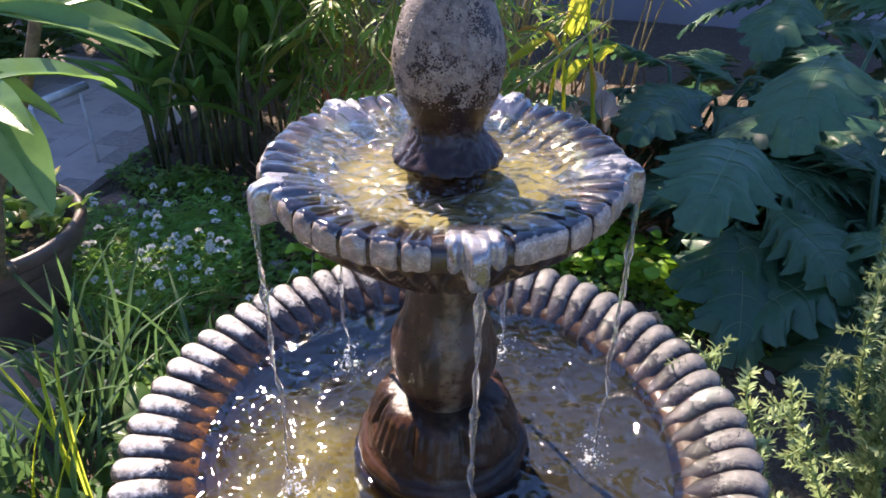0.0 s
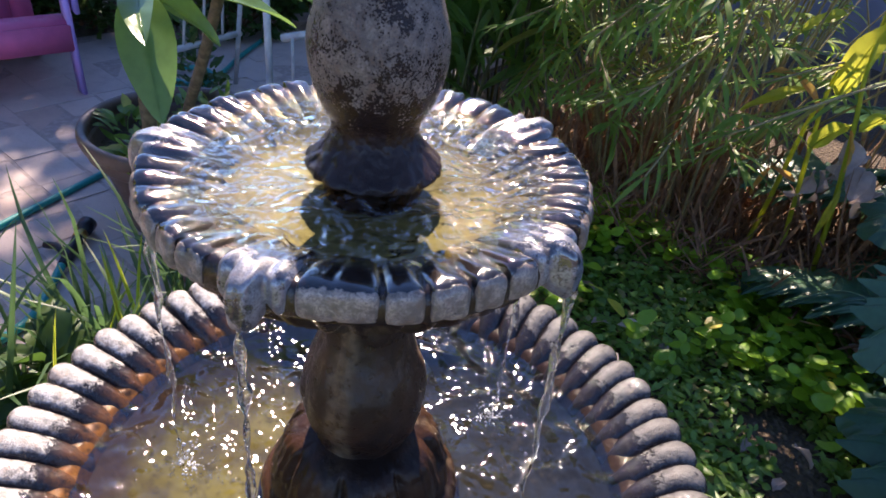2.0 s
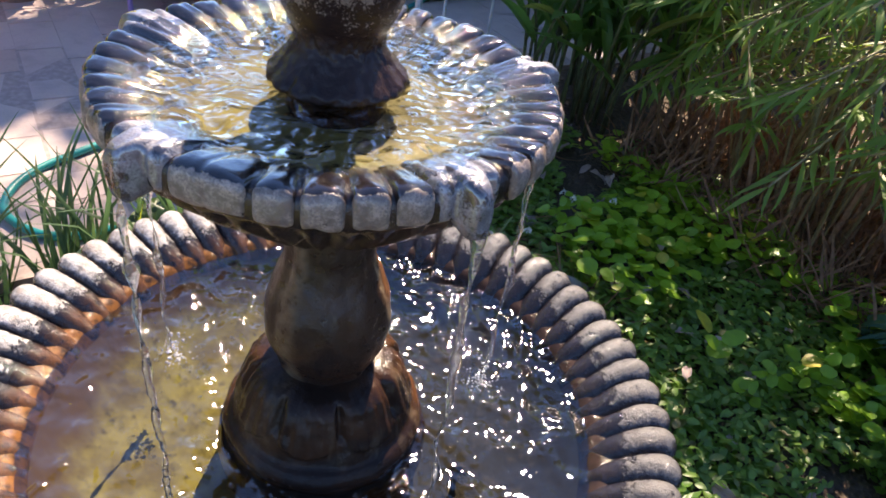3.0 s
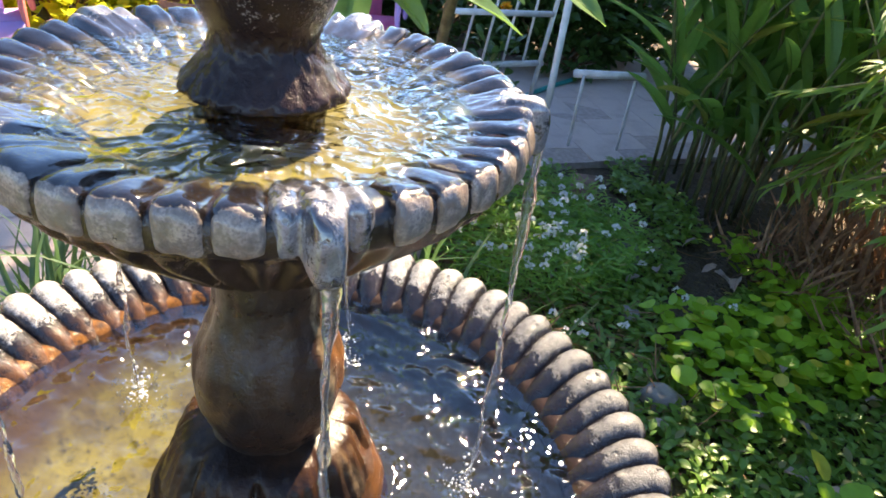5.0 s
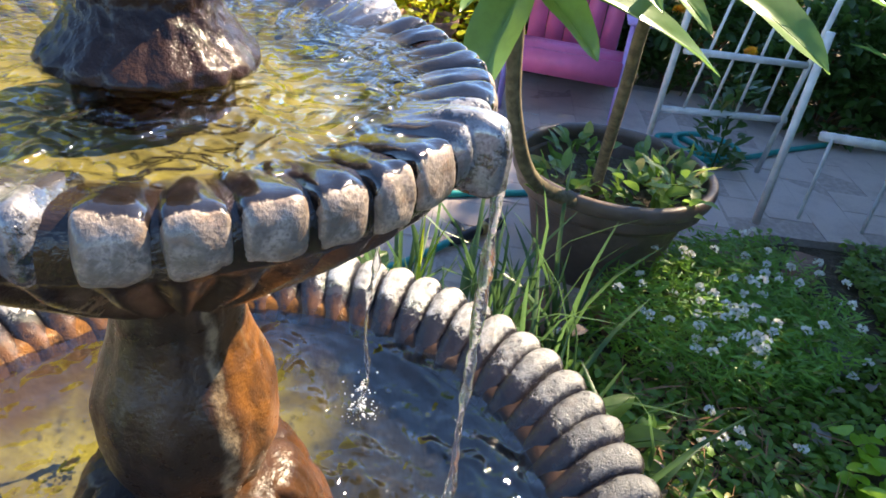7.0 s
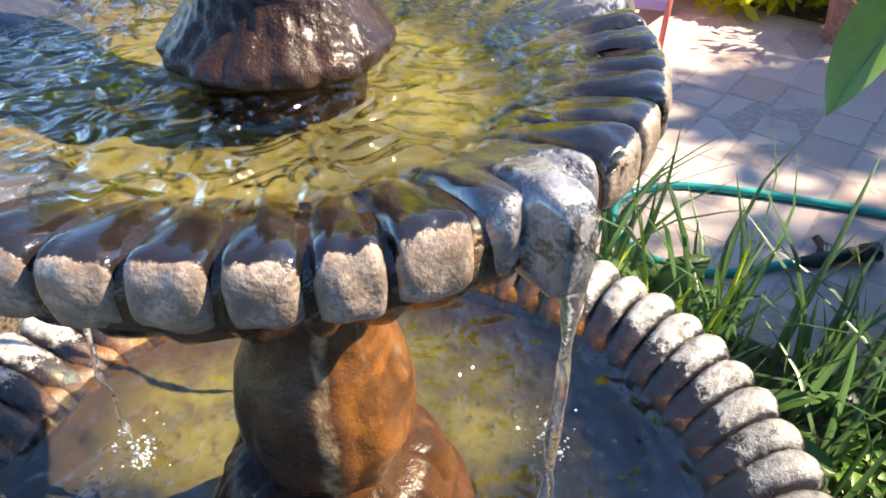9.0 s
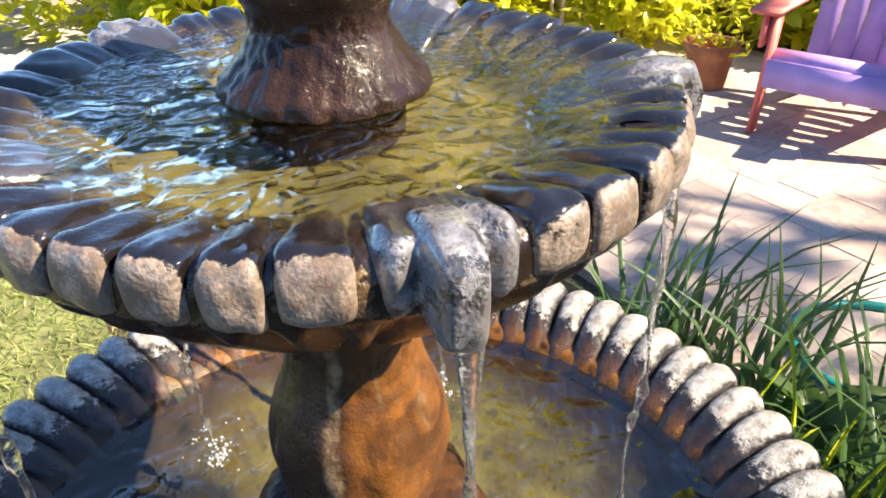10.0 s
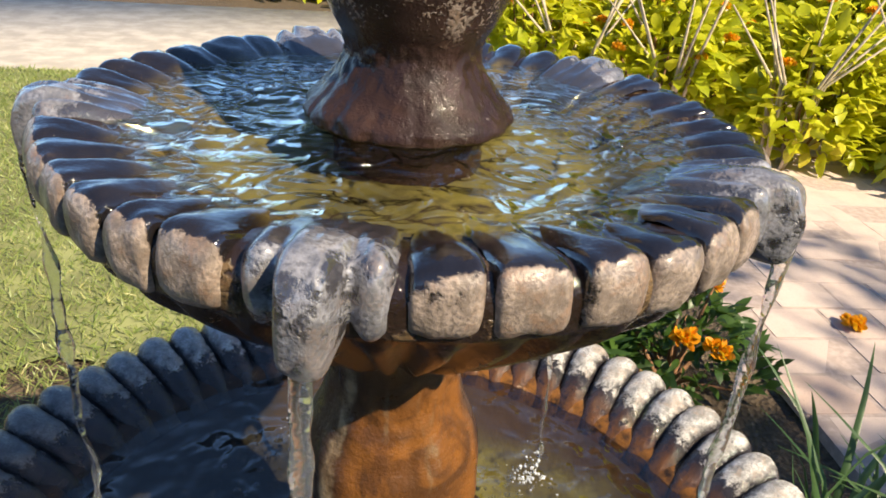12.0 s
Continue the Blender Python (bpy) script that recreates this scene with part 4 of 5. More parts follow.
# ---- chairs ----
def lounge_chair(name, label, seat_paint, back_paint, leg_paint, arm_paint, m, s=1.0):
    """A slatted wooden lounge chair that faces +x; its front feet stand at x = 0."""
    ch = tagged(root(name, m), label, "chair", "painted garden chairs")
    w = 0.26
    for y in (-w, w):
        piece("front_leg", mesh_data("front_leg", *board((0.0, y, 0.0), (-0.03, y, 0.48), 0.075, 0.022, (1, 0, 0)), leg_paint), ch)
        piece("side_rail", mesh_data("side_rail", *board((0.0, y * 0.9, 0.27), (-0.68, y * 0.9, 0.03), 0.1, 0.022, (0, 0, 1)), leg_paint), ch)
        piece("arm", mesh_data("arm", *board((0.06, y * 1.12, 0.492), (-0.62, y * 1.02, 0.5), 0.12, 0.02, (0, 1, 0)), arm_paint), ch)
        piece("arm_bracket", mesh_data("arm_bracket", *board((-0.02, y * 1.13, 0.35), (-0.02, y * 1.13, 0.48), 0.09, 0.02, (1, 0, 0)), leg_paint), ch)
        piece("back_post", mesh_data("back_post", *board((-0.55, y * 0.86, 0.08), (-0.66, y * 0.86, 0.52), 0.05, 0.022, (1, 0, 0)), leg_paint), ch)
    piece("front_apron", mesh_data("front_apron", *board((0.018, -w * 0.98, 0.255), (0.018, w * 0.98, 0.255), 0.11, 0.022, (0, 0, 1)), seat_paint), ch)
    for k in range(6):
        x = -0.035 - 0.083 * k
        piece("seat_slat", mesh_data("seat_slat", *board((x, -w * 0.98, 0.318 - 0.028 * k), (x, w * 0.98, 0.318 - 0.028 * k), 0.076, 0.02, (1, 0, -0.33)), seat_paint), ch)
    for k in range(5):
        y = (k - 2) * 0.098
        top = 0.93 - 0.035 * abs(k - 2) ** 1.5
        piece("back_slat", mesh_data("back_slat", *board((-0.47, y * 0.92, 0.16), (-0.74, y * 1.08, top), 0.09, 0.018, (0, 1, 0)), back_paint), ch)
    piece("back_rail", mesh_data("back_rail", *board((-0.645, -w, 0.5), (-0.645, w, 0.5), 0.06, 0.02, (0, 0, 1)), leg_paint), ch)
    return ch


f1, f2 = Vector((-2.58, -0.73, 0)), Vector((-2.435, -1.2, 0))
mid1 = (f1 + f2) / 2
ang1 = math.degrees(math.atan2((f1 - f2).y, (f1 - f2).x)) - 90
lounge_chair("lounge_chair", "slatted wooden lounge chair, purple seat and back with red legs", purple_paint, purple_paint, red_paint, red_paint, pose(mid1.x, mid1.y, 0, 0, 0, ang1))
lounge_chair("lounge_chair", "slatted wooden lounge chair, pink seat and back with purple legs", pink_paint, pink_paint, purple_paint, purple_paint, pose(-2.76, 0.55, 0, 0, 0, -8))

# ---- white metal stand ----
stand = tagged(root("metal_stand", pose(0, 0, 0)), "white painted metal rack of thin bars, leaning", "metal rack")


def rod(name, a, b, r, parent=stand, material=white_paint):
    return piece(name, mesh_data(name, *tube([a, tuple((Vector(a) + Vector(b)) / 2), b], r, 10), material), parent)


rod("post", (-2.36, 0.90, -0.03), (-2.08, 0.86, 0.98), 0.013)
rod("post", (-1.965, 1.275, -0.03), (-1.964, 1.272, 0.70), 0.015)
rod("post", (-2.46, 1.42, -0.03), (-2.26, 1.40, 0.8), 0.011)
rod("crossbar", (-2.29, 0.885, 0.27), (-2.40, 1.43, 0.26), 0.014)
rod("crossbar", (-2.18, 0.90, 0.53), (-2.33, 1.40, 0.50), 0.013)
for k in range(4):
    t = 0.2 + 0.2 * k
    a = Vector((-2.29, 0.885, 0.27)).lerp(Vector((-2.40, 1.43, 0.26)), t)
    b = Vector((-2.20, 0.90, 0.72)).lerp(Vector((-2.35, 1.40, 0.70)), t + 0.06)
    rod("bar", tuple(a), tuple(b), 0.006)
low_rail = tagged(root("low_rail", pose(0, 0, 0)), "low white painted metal rail on thin legs among the plants", "rail")
piece("bar", mesh_data("rail_bar", *board((-2.09, 1.43, 0.32), (-1.99, 1.72, 0.345), 0.03, 0.03, (1, -0.3, 0)), white_paint), low_rail)
for p in ((-2.05, 1.46), (-2.0, 1.68)):
    rod("leg", (p[0], p[1], -0.03), (p[0], p[1], 0.325), 0.007, low_rail)


# ---- plants ----
def stuff(name, me, label, category):
    return tagged(piece(name, me), label, category, kind="stuff")


def bed_cover(n, region, leaf, width, shape, material, seed, h=(0.01, 0.06), up=0.9, skip=None):
    """Low leaves scattered over a stretch of the bed given by a test of (x, y)."""
    g = np.random.default_rng(seed)
    x0, x1, y0, y1, test = region
    X, Y = g.uniform(x0, x1, n * 3), g.uniform(y0, y1, n * 3)
    keep = np.array([test(a, b) for a, b in zip(X, Y)])
    X, Y = X[keep][:n], Y[keep][:n]
    c = len(X)
    a = g.uniform(0, 2 * np.pi, c)
    P = np.stack([X, Y, g.uniform(*h, c) - 0.02], 1)
    D = np.stack([np.cos(a), np.sin(a), g.uniform(-0.1, 0.5, c)], 1)
    U = g.normal(0, 0.35, (c, 3)) + [0, 0, up]
    return fast_mesh("cover", *leaf_cloud(P, D, U, g.uniform(0.6, 1.25, c) * leaf, g.uniform(0.6, 1.25, c) * width, shape), material)


def off_fountain(x, y):
    return math.hypot(x, y) > 0.42


def in_bed(x, y):
    return off_fountain(x, y) and x > bed_edge(y) + 0.03 and y > 0.35


stuff("ground_cover", bed_cover(22000, (-1.9, 1.4, 0.4, 1.85, lambda x, y: in_bed(x, y) and noise.noise(Vector((x * 3, y * 3, 2))) > (0.3 if x > 0.35 and y < 1.1 else -0.38 if x > -0.7 else -0.02)), 0.034, 0.017, OVATE, weed_leaf, 31, (0.0, 0.06)), "low green weeds covering the bed", "ground cover")
stuff("ground_cover", bed_cover(1000, (-1.15, 0.5, 0.95, 1.85, lambda x, y: in_bed(x, y) and noise.noise(Vector((x * 2.6, y * 2.6, 8))) > -0.05 + 0.9 * max(0.0, x)), 0.040, 0.042, ROUND, clover_leaf, 32, (0.06, 0.12), 1.6), "round bright green leaves over the bed", "ground cover")
stuff("ground_cover", bed_cover(50, (-0.95, 0.6, 1.0, 1.7, lambda x, y: in_bed(x, y) and noise.noise(Vector((x * 2.6, y * 2.6, 8))) > -0.3), 0.054, 0.058, ROUND, clover_leaf, 36, (0.09, 0.15), 1.8), "larger round leaves standing over the bed", "ground cover")
stuff("ground_cover", bed_cover(8000, (-1.6, -0.6, 0.5, 1.35, lambda x, y: in_bed(x, y) and math.hypot(x + 1.26, (y - 0.92) * 0.95) < 0.36), 0.036, 0.0065, NEEDLE, mound_leaf, 33, (0.0, 0.17), 0.4), "soft mound of fine green foliage", "ground cover")


def flower_heads(centres, seed, petals=16, size=0.006):
    g = np.random.default_rng(seed)
    P, D, U = [], [], []
    for c in centres:
        for _ in range(petals):
            v = g.normal(size=3)
            v[2] = abs(v[2])
            v /= np.linalg.norm(v)
            P.append(np.array(c) + v * 0.007)
            D.append(v + g.normal(0, 0.4, 3))
            U.append(g.normal(size=3))
    n = len(P)
    return leaf_cloud(P, D, U, g.uniform(0.7, 1.3, n) * size, g.uniform(0.7, 1.3, n) * size, ROUND)


g5 = np.random.default_rng(55)
heads = []
while len(heads) < 85:
    x, y = g5.normal(-1.14, 0.2), g5.normal(0.92, 0.2)
    if in_bed(x, y) and noise.noise(Vector((x * 4, y * 4, 6))) > -0.1:
        heads.append((x, y, g5.uniform(0.12, 0.2) if math.hypot(x + 1.26, y - 0.92) < 0.36 else g5.uniform(0.05, 0.1)))
stuff("flowers", fast_mesh("alyssum", *flower_heads(heads, 5, 22, 0.0085), white_petal), "small white alyssum flower heads over the foliage", "flowers")


# stones and bricks in the bed
for n, (x, y, r, mat, label) in enumerate(((-1.165, 1.26, 0.05, rock_mat, "grey rounded stone in the bed"), (-0.52, 1.0, 0.045, rock_mat, "grey stone half hidden by weeds"), (-0.82, 1.35, 0.035, rock_mat, "small grey stone in the bed"),
                                           (-0.3, 0.62, 0.03, rock_mat, "small grey stone in the bed"), (-0.86, 1.1, 0.03, rock_mat, "small grey stone in the bed"))):
    tagged(piece("stone", mesh_data("stone", *blob(r, n + 2, (1.25, 0.9, 0.8), 0.35), mat), None, pose(x, y, r * 0.35, 0, 0, n * 50)), label, "stone", "stones in the bed")
for n, (x, y, rz) in enumerate(((-1.56, 1.11, 20), (-1.62, 1.32, -30), (-0.33, 0.72, 35), (-1.24, 0.66, 8), (-1.18, 0.45, 3))):
    tagged(piece("brick", mesh_data("edging_brick", *box((0.2, 0.1, 0.06), 0.008), brick_mat), None, pose(x, y, 0.015, 4, -3, rz)), "weathered clay brick lying at the bed's edge", "brick", "loose bricks")


def strap_clump(n, r, length, width, seed, lean=0.5, droop=1.0):
    """A clump of narrow upright blades that bend at the top."""
    g = np.random.default_rng(seed)
    a = g.uniform(0, 2 * np.pi, n)
    d = r * np.sqrt(g.uniform(0, 1, n))
    P = np.stack([d * np.cos(a), d * np.sin(a), np.full(n, -0.03)], 1)
    out = g.uniform(0.05, lean, n)
    D = np.stack([np.cos(a) * out + g.normal(0, 0.12, n), np.sin(a) * out + g.normal(0, 0.12, n), np.ones(n)], 1)
    U = -np.stack([np.cos(a), np.sin(a), np.zeros(n)], 1) * -1 + g.normal(0, 0.3, (n, 3))
    shape = [(t, w, -l * droop) for t, w, l in ((0, 0.5, 0.0), (0.3, 0.5, 0.0), (0.55, 0.46, -0.02), (0.78, 0.34, -0.07), (0.92, 0.18, -0.13), (1, 0.02, -0.17))]
    return leaf_cloud(P, D, U, g.uniform(0.55, 1.1, n) * length, g.uniform(0.7, 1.2, n) * width, shape, 0.2)


strap_meshes = [fast_mesh("strap_leaf", *strap_clump(1, 0.0, 0.40 + 0.02 * k, 0.0135, 500 + k, 0.06, 0.4 + 0.5 * k), strap_leaf) for k in range(6)]
CLUMPS = [(-0.98, 0.30, 34, 1.0), (-1.06, 0.06, 38, 0.92), (-1.03, -0.2, 42, 0.96), (-0.9, -0.42, 36, 0.92), (-0.74, 0.42, 24, 0.88), (-1.10, -0.42, 30, 0.76), (-0.86, 0.08, 30, 0.86), (-1.05, 0.5, 22, 0.92), (-0.55, 0.62, 18, 0.66)]
for n, (x, y, c, ln) in enumerate(CLUMPS):
    clump = tagged(root("strap_grass", pose(x, y, 0)), "clump of narrow dark green strap leaves", "plant", "clumps of strap leaves")
    for q in range(c):
        a, d = random.uniform(0, 360), 0.085 * math.sqrt(random.random())
        ob = piece("leaf", strap_meshes[q % 6], clump, pose(d * math.cos(radians(a)), d * math.sin(radians(a)), 0, 0, 0, a) @ pose(0, 0, 0, random.gauss(0, 8), random.uniform(2, 30), random.gauss(0, 40)) @ Matrix.Diagonal((1, 1, ln * random.uniform(0.6, 1.12), 1)))
for n, (a, b, w) in enumerate((((-0.74, 0.03, 0.05), (-0.66, -0.01, 0.60), 0.013), ((-0.86, 0.12, 0.05), (-0.94, 0.18, 0.43), 0.012), ((-0.84, 0.09, 0.05), (-0.78, 0.14, 0.44), 0.013), ((-0.80, -0.06, 0.10), (-0.80, -0.075, 0.46), 0.011), ((-0.83, -0.1, 0.1), (-0.70, -0.2, 0.40), 0.010), ((-0.9, 0.02, 0.1), (-0.98, 0.0, 0.44), 0.010))):
    ln = (Vector(b) - Vector(a)).length
    lb = tagged(piece("grass_blade", mesh_data("grass_blade", *long_leaf(ln * 1.15, w * 0.9, 0.5, n), lime_blade), None, aim((a[0], a[1], -0.02), b) @ pose(0, 0, 0, 40 * n, -12, 0)), "single lime green blade lit by the sun", "grass blade", "lime green blades")
weed_meshes = [mesh_data("broad_leaf", *long_leaf(0.11 + 0.02 * k, 0.055 + 0.01 * k, 0.8, k, 9), dark_leaf) for k in range(4)]
for n, (x, y) in enumerate(((-0.62, -0.28), (-0.68, -0.05), (-0.72, 0.22), (-0.6, 0.5), (-0.98, -0.05))):
    weed = tagged(root("broadleaf_weed", pose(x, y, -0.02)), "dark green broad-leaved weed", "plant", "broad-leaved weeds")
    for q in range(24):
        a = 137.5 * q
        piece("leaf", weed_meshes[q % 4], weed, pose(0.02 * math.cos(radians(a)), 0.02 * math.sin(radians(a)), 0.01 + 0.006 * q, 0, 0, a) @ pose(0, 0, 0, random.gauss(0, 15), -random.uniform(5, 60), 0))


# bamboo
def cane_plant(name, m, canes, height, label, seed, leaf_len, leaf_w, leafmat, per_cane, spread, base=0.12, low=0.25, canemat=cane, fan=7):
    """A clump of leaning canes with fans of narrow hanging leaves."""
    g = np.random.default_rng(seed)
    plant = tagged(root(name, m), label, "bamboo")
    P, D, U = [], [], []
    for c in range(canes):
        a, d = g.uniform(0, 2 * np.pi), base * math.sqrt(g.uniform())
        x0, y0 = d * math.cos(a), d * math.sin(a)
        h = height * g.uniform(0.65, 1.1)
        lx, ly = x0 * spread + g.normal(0, 0.1), y0 * spread + g.normal(0, 0.1)
        pts = [(x0 + lx * t ** 1.6, y0 + ly * t ** 1.6, -0.04 + h * t) for t in [q / 8 for q in range(9)]]
        piece("cane", mesh_data("cane", *tube(pts, [0.0065 * (1 - 0.6 * q / 8) for q in range(9)], 7), canemat), plant)
        for _ in range(per_cane):
            t = g.uniform(low, 1.0)
            q = min(7, int(t * 8))
            base_p = np.array(pts[q]) + (np.array(pts[q + 1]) - np.array(pts[q])) * (t * 8 - q)
            ta = g.uniform(0, 2 * np.pi)
            twig = np.array([math.cos(ta), math.sin(ta), g.uniform(-0.1, 0.5)]) * g.uniform(0.08, 0.3)
            end = base_p + twig
            for k in range(fan):
                fa = ta + (k - (fan - 1) / 2) * 0.34 + g.normal(0, 0.1)
                P.append(base_p + twig * g.uniform(0.85, 1.0))
                D.append([math.cos(fa), math.sin(fa), g.uniform(-0.4, 0.15)])
                U.append([g.normal(0, 0.2), g.normal(0, 0.2), 1.0])
    n = len(P)
    piece("foliage", fast_mesh("cane_foliage", *leaf_cloud(P, D, U, g.uniform(0.6, 1.2, n) * leaf_len, g.uniform(0.7, 1.2, n) * leaf_w, LANCE), leafmat), plant, label="fans of narrow green leaves, some yellowing")
    return plant


BAMBOO = [(-0.62, 2.05, 22, 1.4), (-0.36, 1.9, 14, 1.25), (-0.42, 2.35, 10, 1.3), (-0.95, 2.3, 18, 1.45), (-0.45, 2.5, 17, 1.5), (0.1, 3.1, 8, 1.4)]
for n, (x, y, c, h) in enumerate(BAMBOO):
    cane_plant("bamboo", pose(x, y, 0), c, h, "clump of thin bamboo canes with hanging leaves", 100 + n, 0.125, 0.016, bamboo_leaf, 3, 2.2, 0.17, 0.4)
# hanging fans in front of the clump
gf = np.random.default_rng(139)
FANS = [((-0.22, 1.30, 0.92), (0.25, -0.9, -0.25)), ((-0.62, 1.5, 0.72), (-0.3, -0.9, -0.3)), ((-0.2, 1.45, 0.72), (0.3, -0.8, -0.3)), ((-0.40, 1.42, 0.62), (-0.4, -0.8, -0.3)), ((-0.75, 1.62, 0.5), (-0.6, -0.7, -0.3)), ((-0.3, 1.38, 0.42), (0.1, -1, -0.3))]
for k in range(44):
    x = gf.uniform(-1.05, -0.1)
    FANS.append(((x, gf.uniform(1.4, 1.75), gf.uniform(0.35, 1.25)), (gf.normal(0, 0.9), gf.uniform(-0.9, -0.2), gf.uniform(-0.35, 0.1))))
for n, (tip, way) in enumerate(FANS):
    g = np.random.default_rng(140 + n)
    w = Vector(way).normalized()
    start = Vector(tip) - w * 0.3 + Vector((0, 0.25, 0.12))
    spray = tagged(root("bamboo_spray", pose(0, 0, 0)), "bamboo twig with a fan of fresh green leaves", "bamboo", "bamboo sprays")
    foot = (tip[0] * 0.9 - 0.05, 2.0, max(0.2, tip[2] * 0.6))
    line = smooth_profile([foot, tuple(start), tuple(tip)], 6)
    piece("twig", mesh_data("twig", *tube(line, 0.0035, 6), cane), spray)
    P, D, U = [], [], []
    for k in range(17):
        t = 0.25 + 0.75 * k / 16
        side = Vector((-w.y, w.x, 0)) * (1 if k % 2 else -1)
        dirv = w * (0.55 + 0.9 * t * t) + side * (1.25 - 0.7 * t + g.normal(0, 0.08)) + Vector((0, 0, -0.35 + g.normal(0, 0.1)))
        P.append(Vector(start).lerp(Vector(tip), t))
        D.append(dirv)
        U.append((g.normal(0, 0.3), g.normal(0, 0.3), 1))
    piece("foliage", fast_mesh("spray_foliage", *leaf_cloud(P, D, U, g.uniform(0.095, 0.145, 17), g.uniform(0.012, 0.017, 17), LANCE), bamboo_leaf), spray)
# straw at the foot of the bamboo
gs = np.random.default_rng(9)
ns = 2600
sx, sy = gs.uniform(-1.15, 0.45, ns), gs.uniform(1.62, 2.3, ns)
aa = gs.uniform(0, 2 * np.pi, ns)
stuff("straw", fast_mesh("straw", *leaf_cloud(np.stack([sx, sy, gs.uniform(-0.02, 0.1, ns)], 1), np.stack([np.cos(aa), np.sin(aa), gs.uniform(-0.5, 2.0, ns)], 1), gs.normal(size=(ns, 3)), gs.uniform(0.08, 0.26, ns), gs.uniform(0.004, 0.011, ns), LANCE), dry_straw), "dry brown stalks and fallen leaves under the bamboo", "straw")

# dry stalks and sheaths standing among the canes
nd = 430
dx, dy = gs.uniform(-1.2, 0.35, nd), gs.uniform(1.78, 2.5, nd)
stuff("dry_stalks", fast_mesh("dry_stalks", *leaf_cloud(np.stack([dx, dy, np.full(nd, -0.03)], 1), np.stack([gs.normal(0, 0.16, nd), gs.normal(-0.1, 0.16, nd), np.ones(nd)], 1), gs.normal(size=(nd, 3)) * [1, 1, 0.1], gs.uniform(0.15, 0.55, nd), gs.uniform(0.008, 0.022, nd), STRAP), dry_straw), "dry reddish-brown stalks and sheaths standing under the bamboo", "dry stalks")


# fallen leaves in the bed
litter_meshes = [mesh_data("litter_leaf", *long_leaf(0.045 + 0.012 * k, 0.02 + 0.005 * k, 0.9, k * 1.3, 7, 0.12), dead_leaf) for k in range(4)]
gd = random.Random(61)
for n in range(90):
    x, y = gd.uniform(-1.5, 0.75), gd.uniform(0.5, 1.75)
    if in_bed(x, y):
        tagged(piece("fallen_leaf", litter_meshes[n % 4], None, pose(x, y, gd.uniform(0.01, 0.07), gd.uniform(-40, 40), gd.uniform(-30, 30), gd.uniform(0, 360))), "small curled dry brown leaf on the bed", "leaf", "fallen leaves")
stuff("straw", fast_mesh("bed_straw", *leaf_cloud(np.stack([gs.uniform(-0.95, -0.35, 420), gs.uniform(0.62, 1.15, 420), gs.uniform(-0.01, 0.05, 420)], 1), np.stack([gs.normal(size=420), gs.normal(size=420), gs.uniform(-0.1, 0.5, 420)], 1), gs.normal(size=(420, 3)), gs.uniform(0.04, 0.14, 420), gs.uniform(0.002, 0.005, 420), LANCE), dry_straw), "dry brown stems and twigs lying in the bed", "straw")
for n in range(9):
    p = (0.03 + 0.05 * math.sin(n * 2.1) + 0.02 * n, 1.9 + 0.04 * math.cos(n * 1.7), 0.40 + 0.025 * ((n * 4) % 7))
    tagged(piece("dry_leaf", mesh_data("dry_leaf", *long_leaf(0.12, 0.07, 1.2, n * 1.9, 9, 0.15), dead_leaf), None, pose(*p, 30 * n, 60 + 11 * n, 47 * n)), "curled pale pinkish dry leaf hanging among the stalks", "leaf", "hanging dry leaves")


# ginger
def ginger(m, stalks, height, seed, label="tall ginger plant with broad dark green leaves"):
    g = np.random.default_rng(seed)
    plant = tagged(root("ginger_plant", m), label, "plant", "ginger plants")
    for _ in range(stalks):
        a = g.uniform(0, 2 * np.pi)
        d = 0.12 * math.sqrt(g.uniform())
        x0, y0 = d * math.cos(a), d * math.sin(a)
        h = height * g.uniform(0.6, 1.1)
        lean = (x0 * 1.6 + g.normal(0, 0.15), y0 * 1.6 + g.normal(0, 0.15))
        pts = [(x0 + lean[0] * t * t, y0 + lean[1] * t * t, -0.03 + h * t) for t in (0, 0.25, 0.5, 0.75, 1.0)]
        piece("stalk", mesh_data("stalk", *tube(pts, [0.0075, 0.007, 0.006, 0.005, 0.003], 7), ginger_stalk), plant)
        for k in range(7):
            t = 0.3 + 0.1 * k
            q = min(3, int(t * 4))
            p = Vector(pts[q]).lerp(Vector(pts[q + 1]), t * 4 - q)
            la = a + (0 if k % 2 else math.pi) + g.normal(0, 0.5)
            piece("leaf", ginger_meshes[int(g.integers(0, 4))], plant, Matrix.Translation(p) @ pose(0, 0, 0, 0, 0, math.degrees(la)) @ pose(0, 0, 0, g.normal(0, 25), -g.uniform(38, 82), 0))
    return plant


ginger_meshes = [mesh_data("ginger_leaf", *long_leaf(0.32 + 0.05 * k, 0.05 + 0.007 * k, 0.5 + 0.12 * k, k * 2.0, 9), ginger_leaf) for k in range(4)]
for n, (x, y, c, h) in enumerate(((-1.64, 1.74, 9, 1.0), (-1.78, 1.98, 7, 1.1), (-1.38, 1.76, 8, 1.0), (-1.22, 2.02, 7, 1.1), (-1.5, 1.93, 9, 1.1), (-1.42, 2.3, 6, 1.2), (-1.8, 2.3, 7, 1.2), (-2.1, 2.7, 6, 1.2))):
    ginger(pose(x, y, 0), c, h, 170 + n)

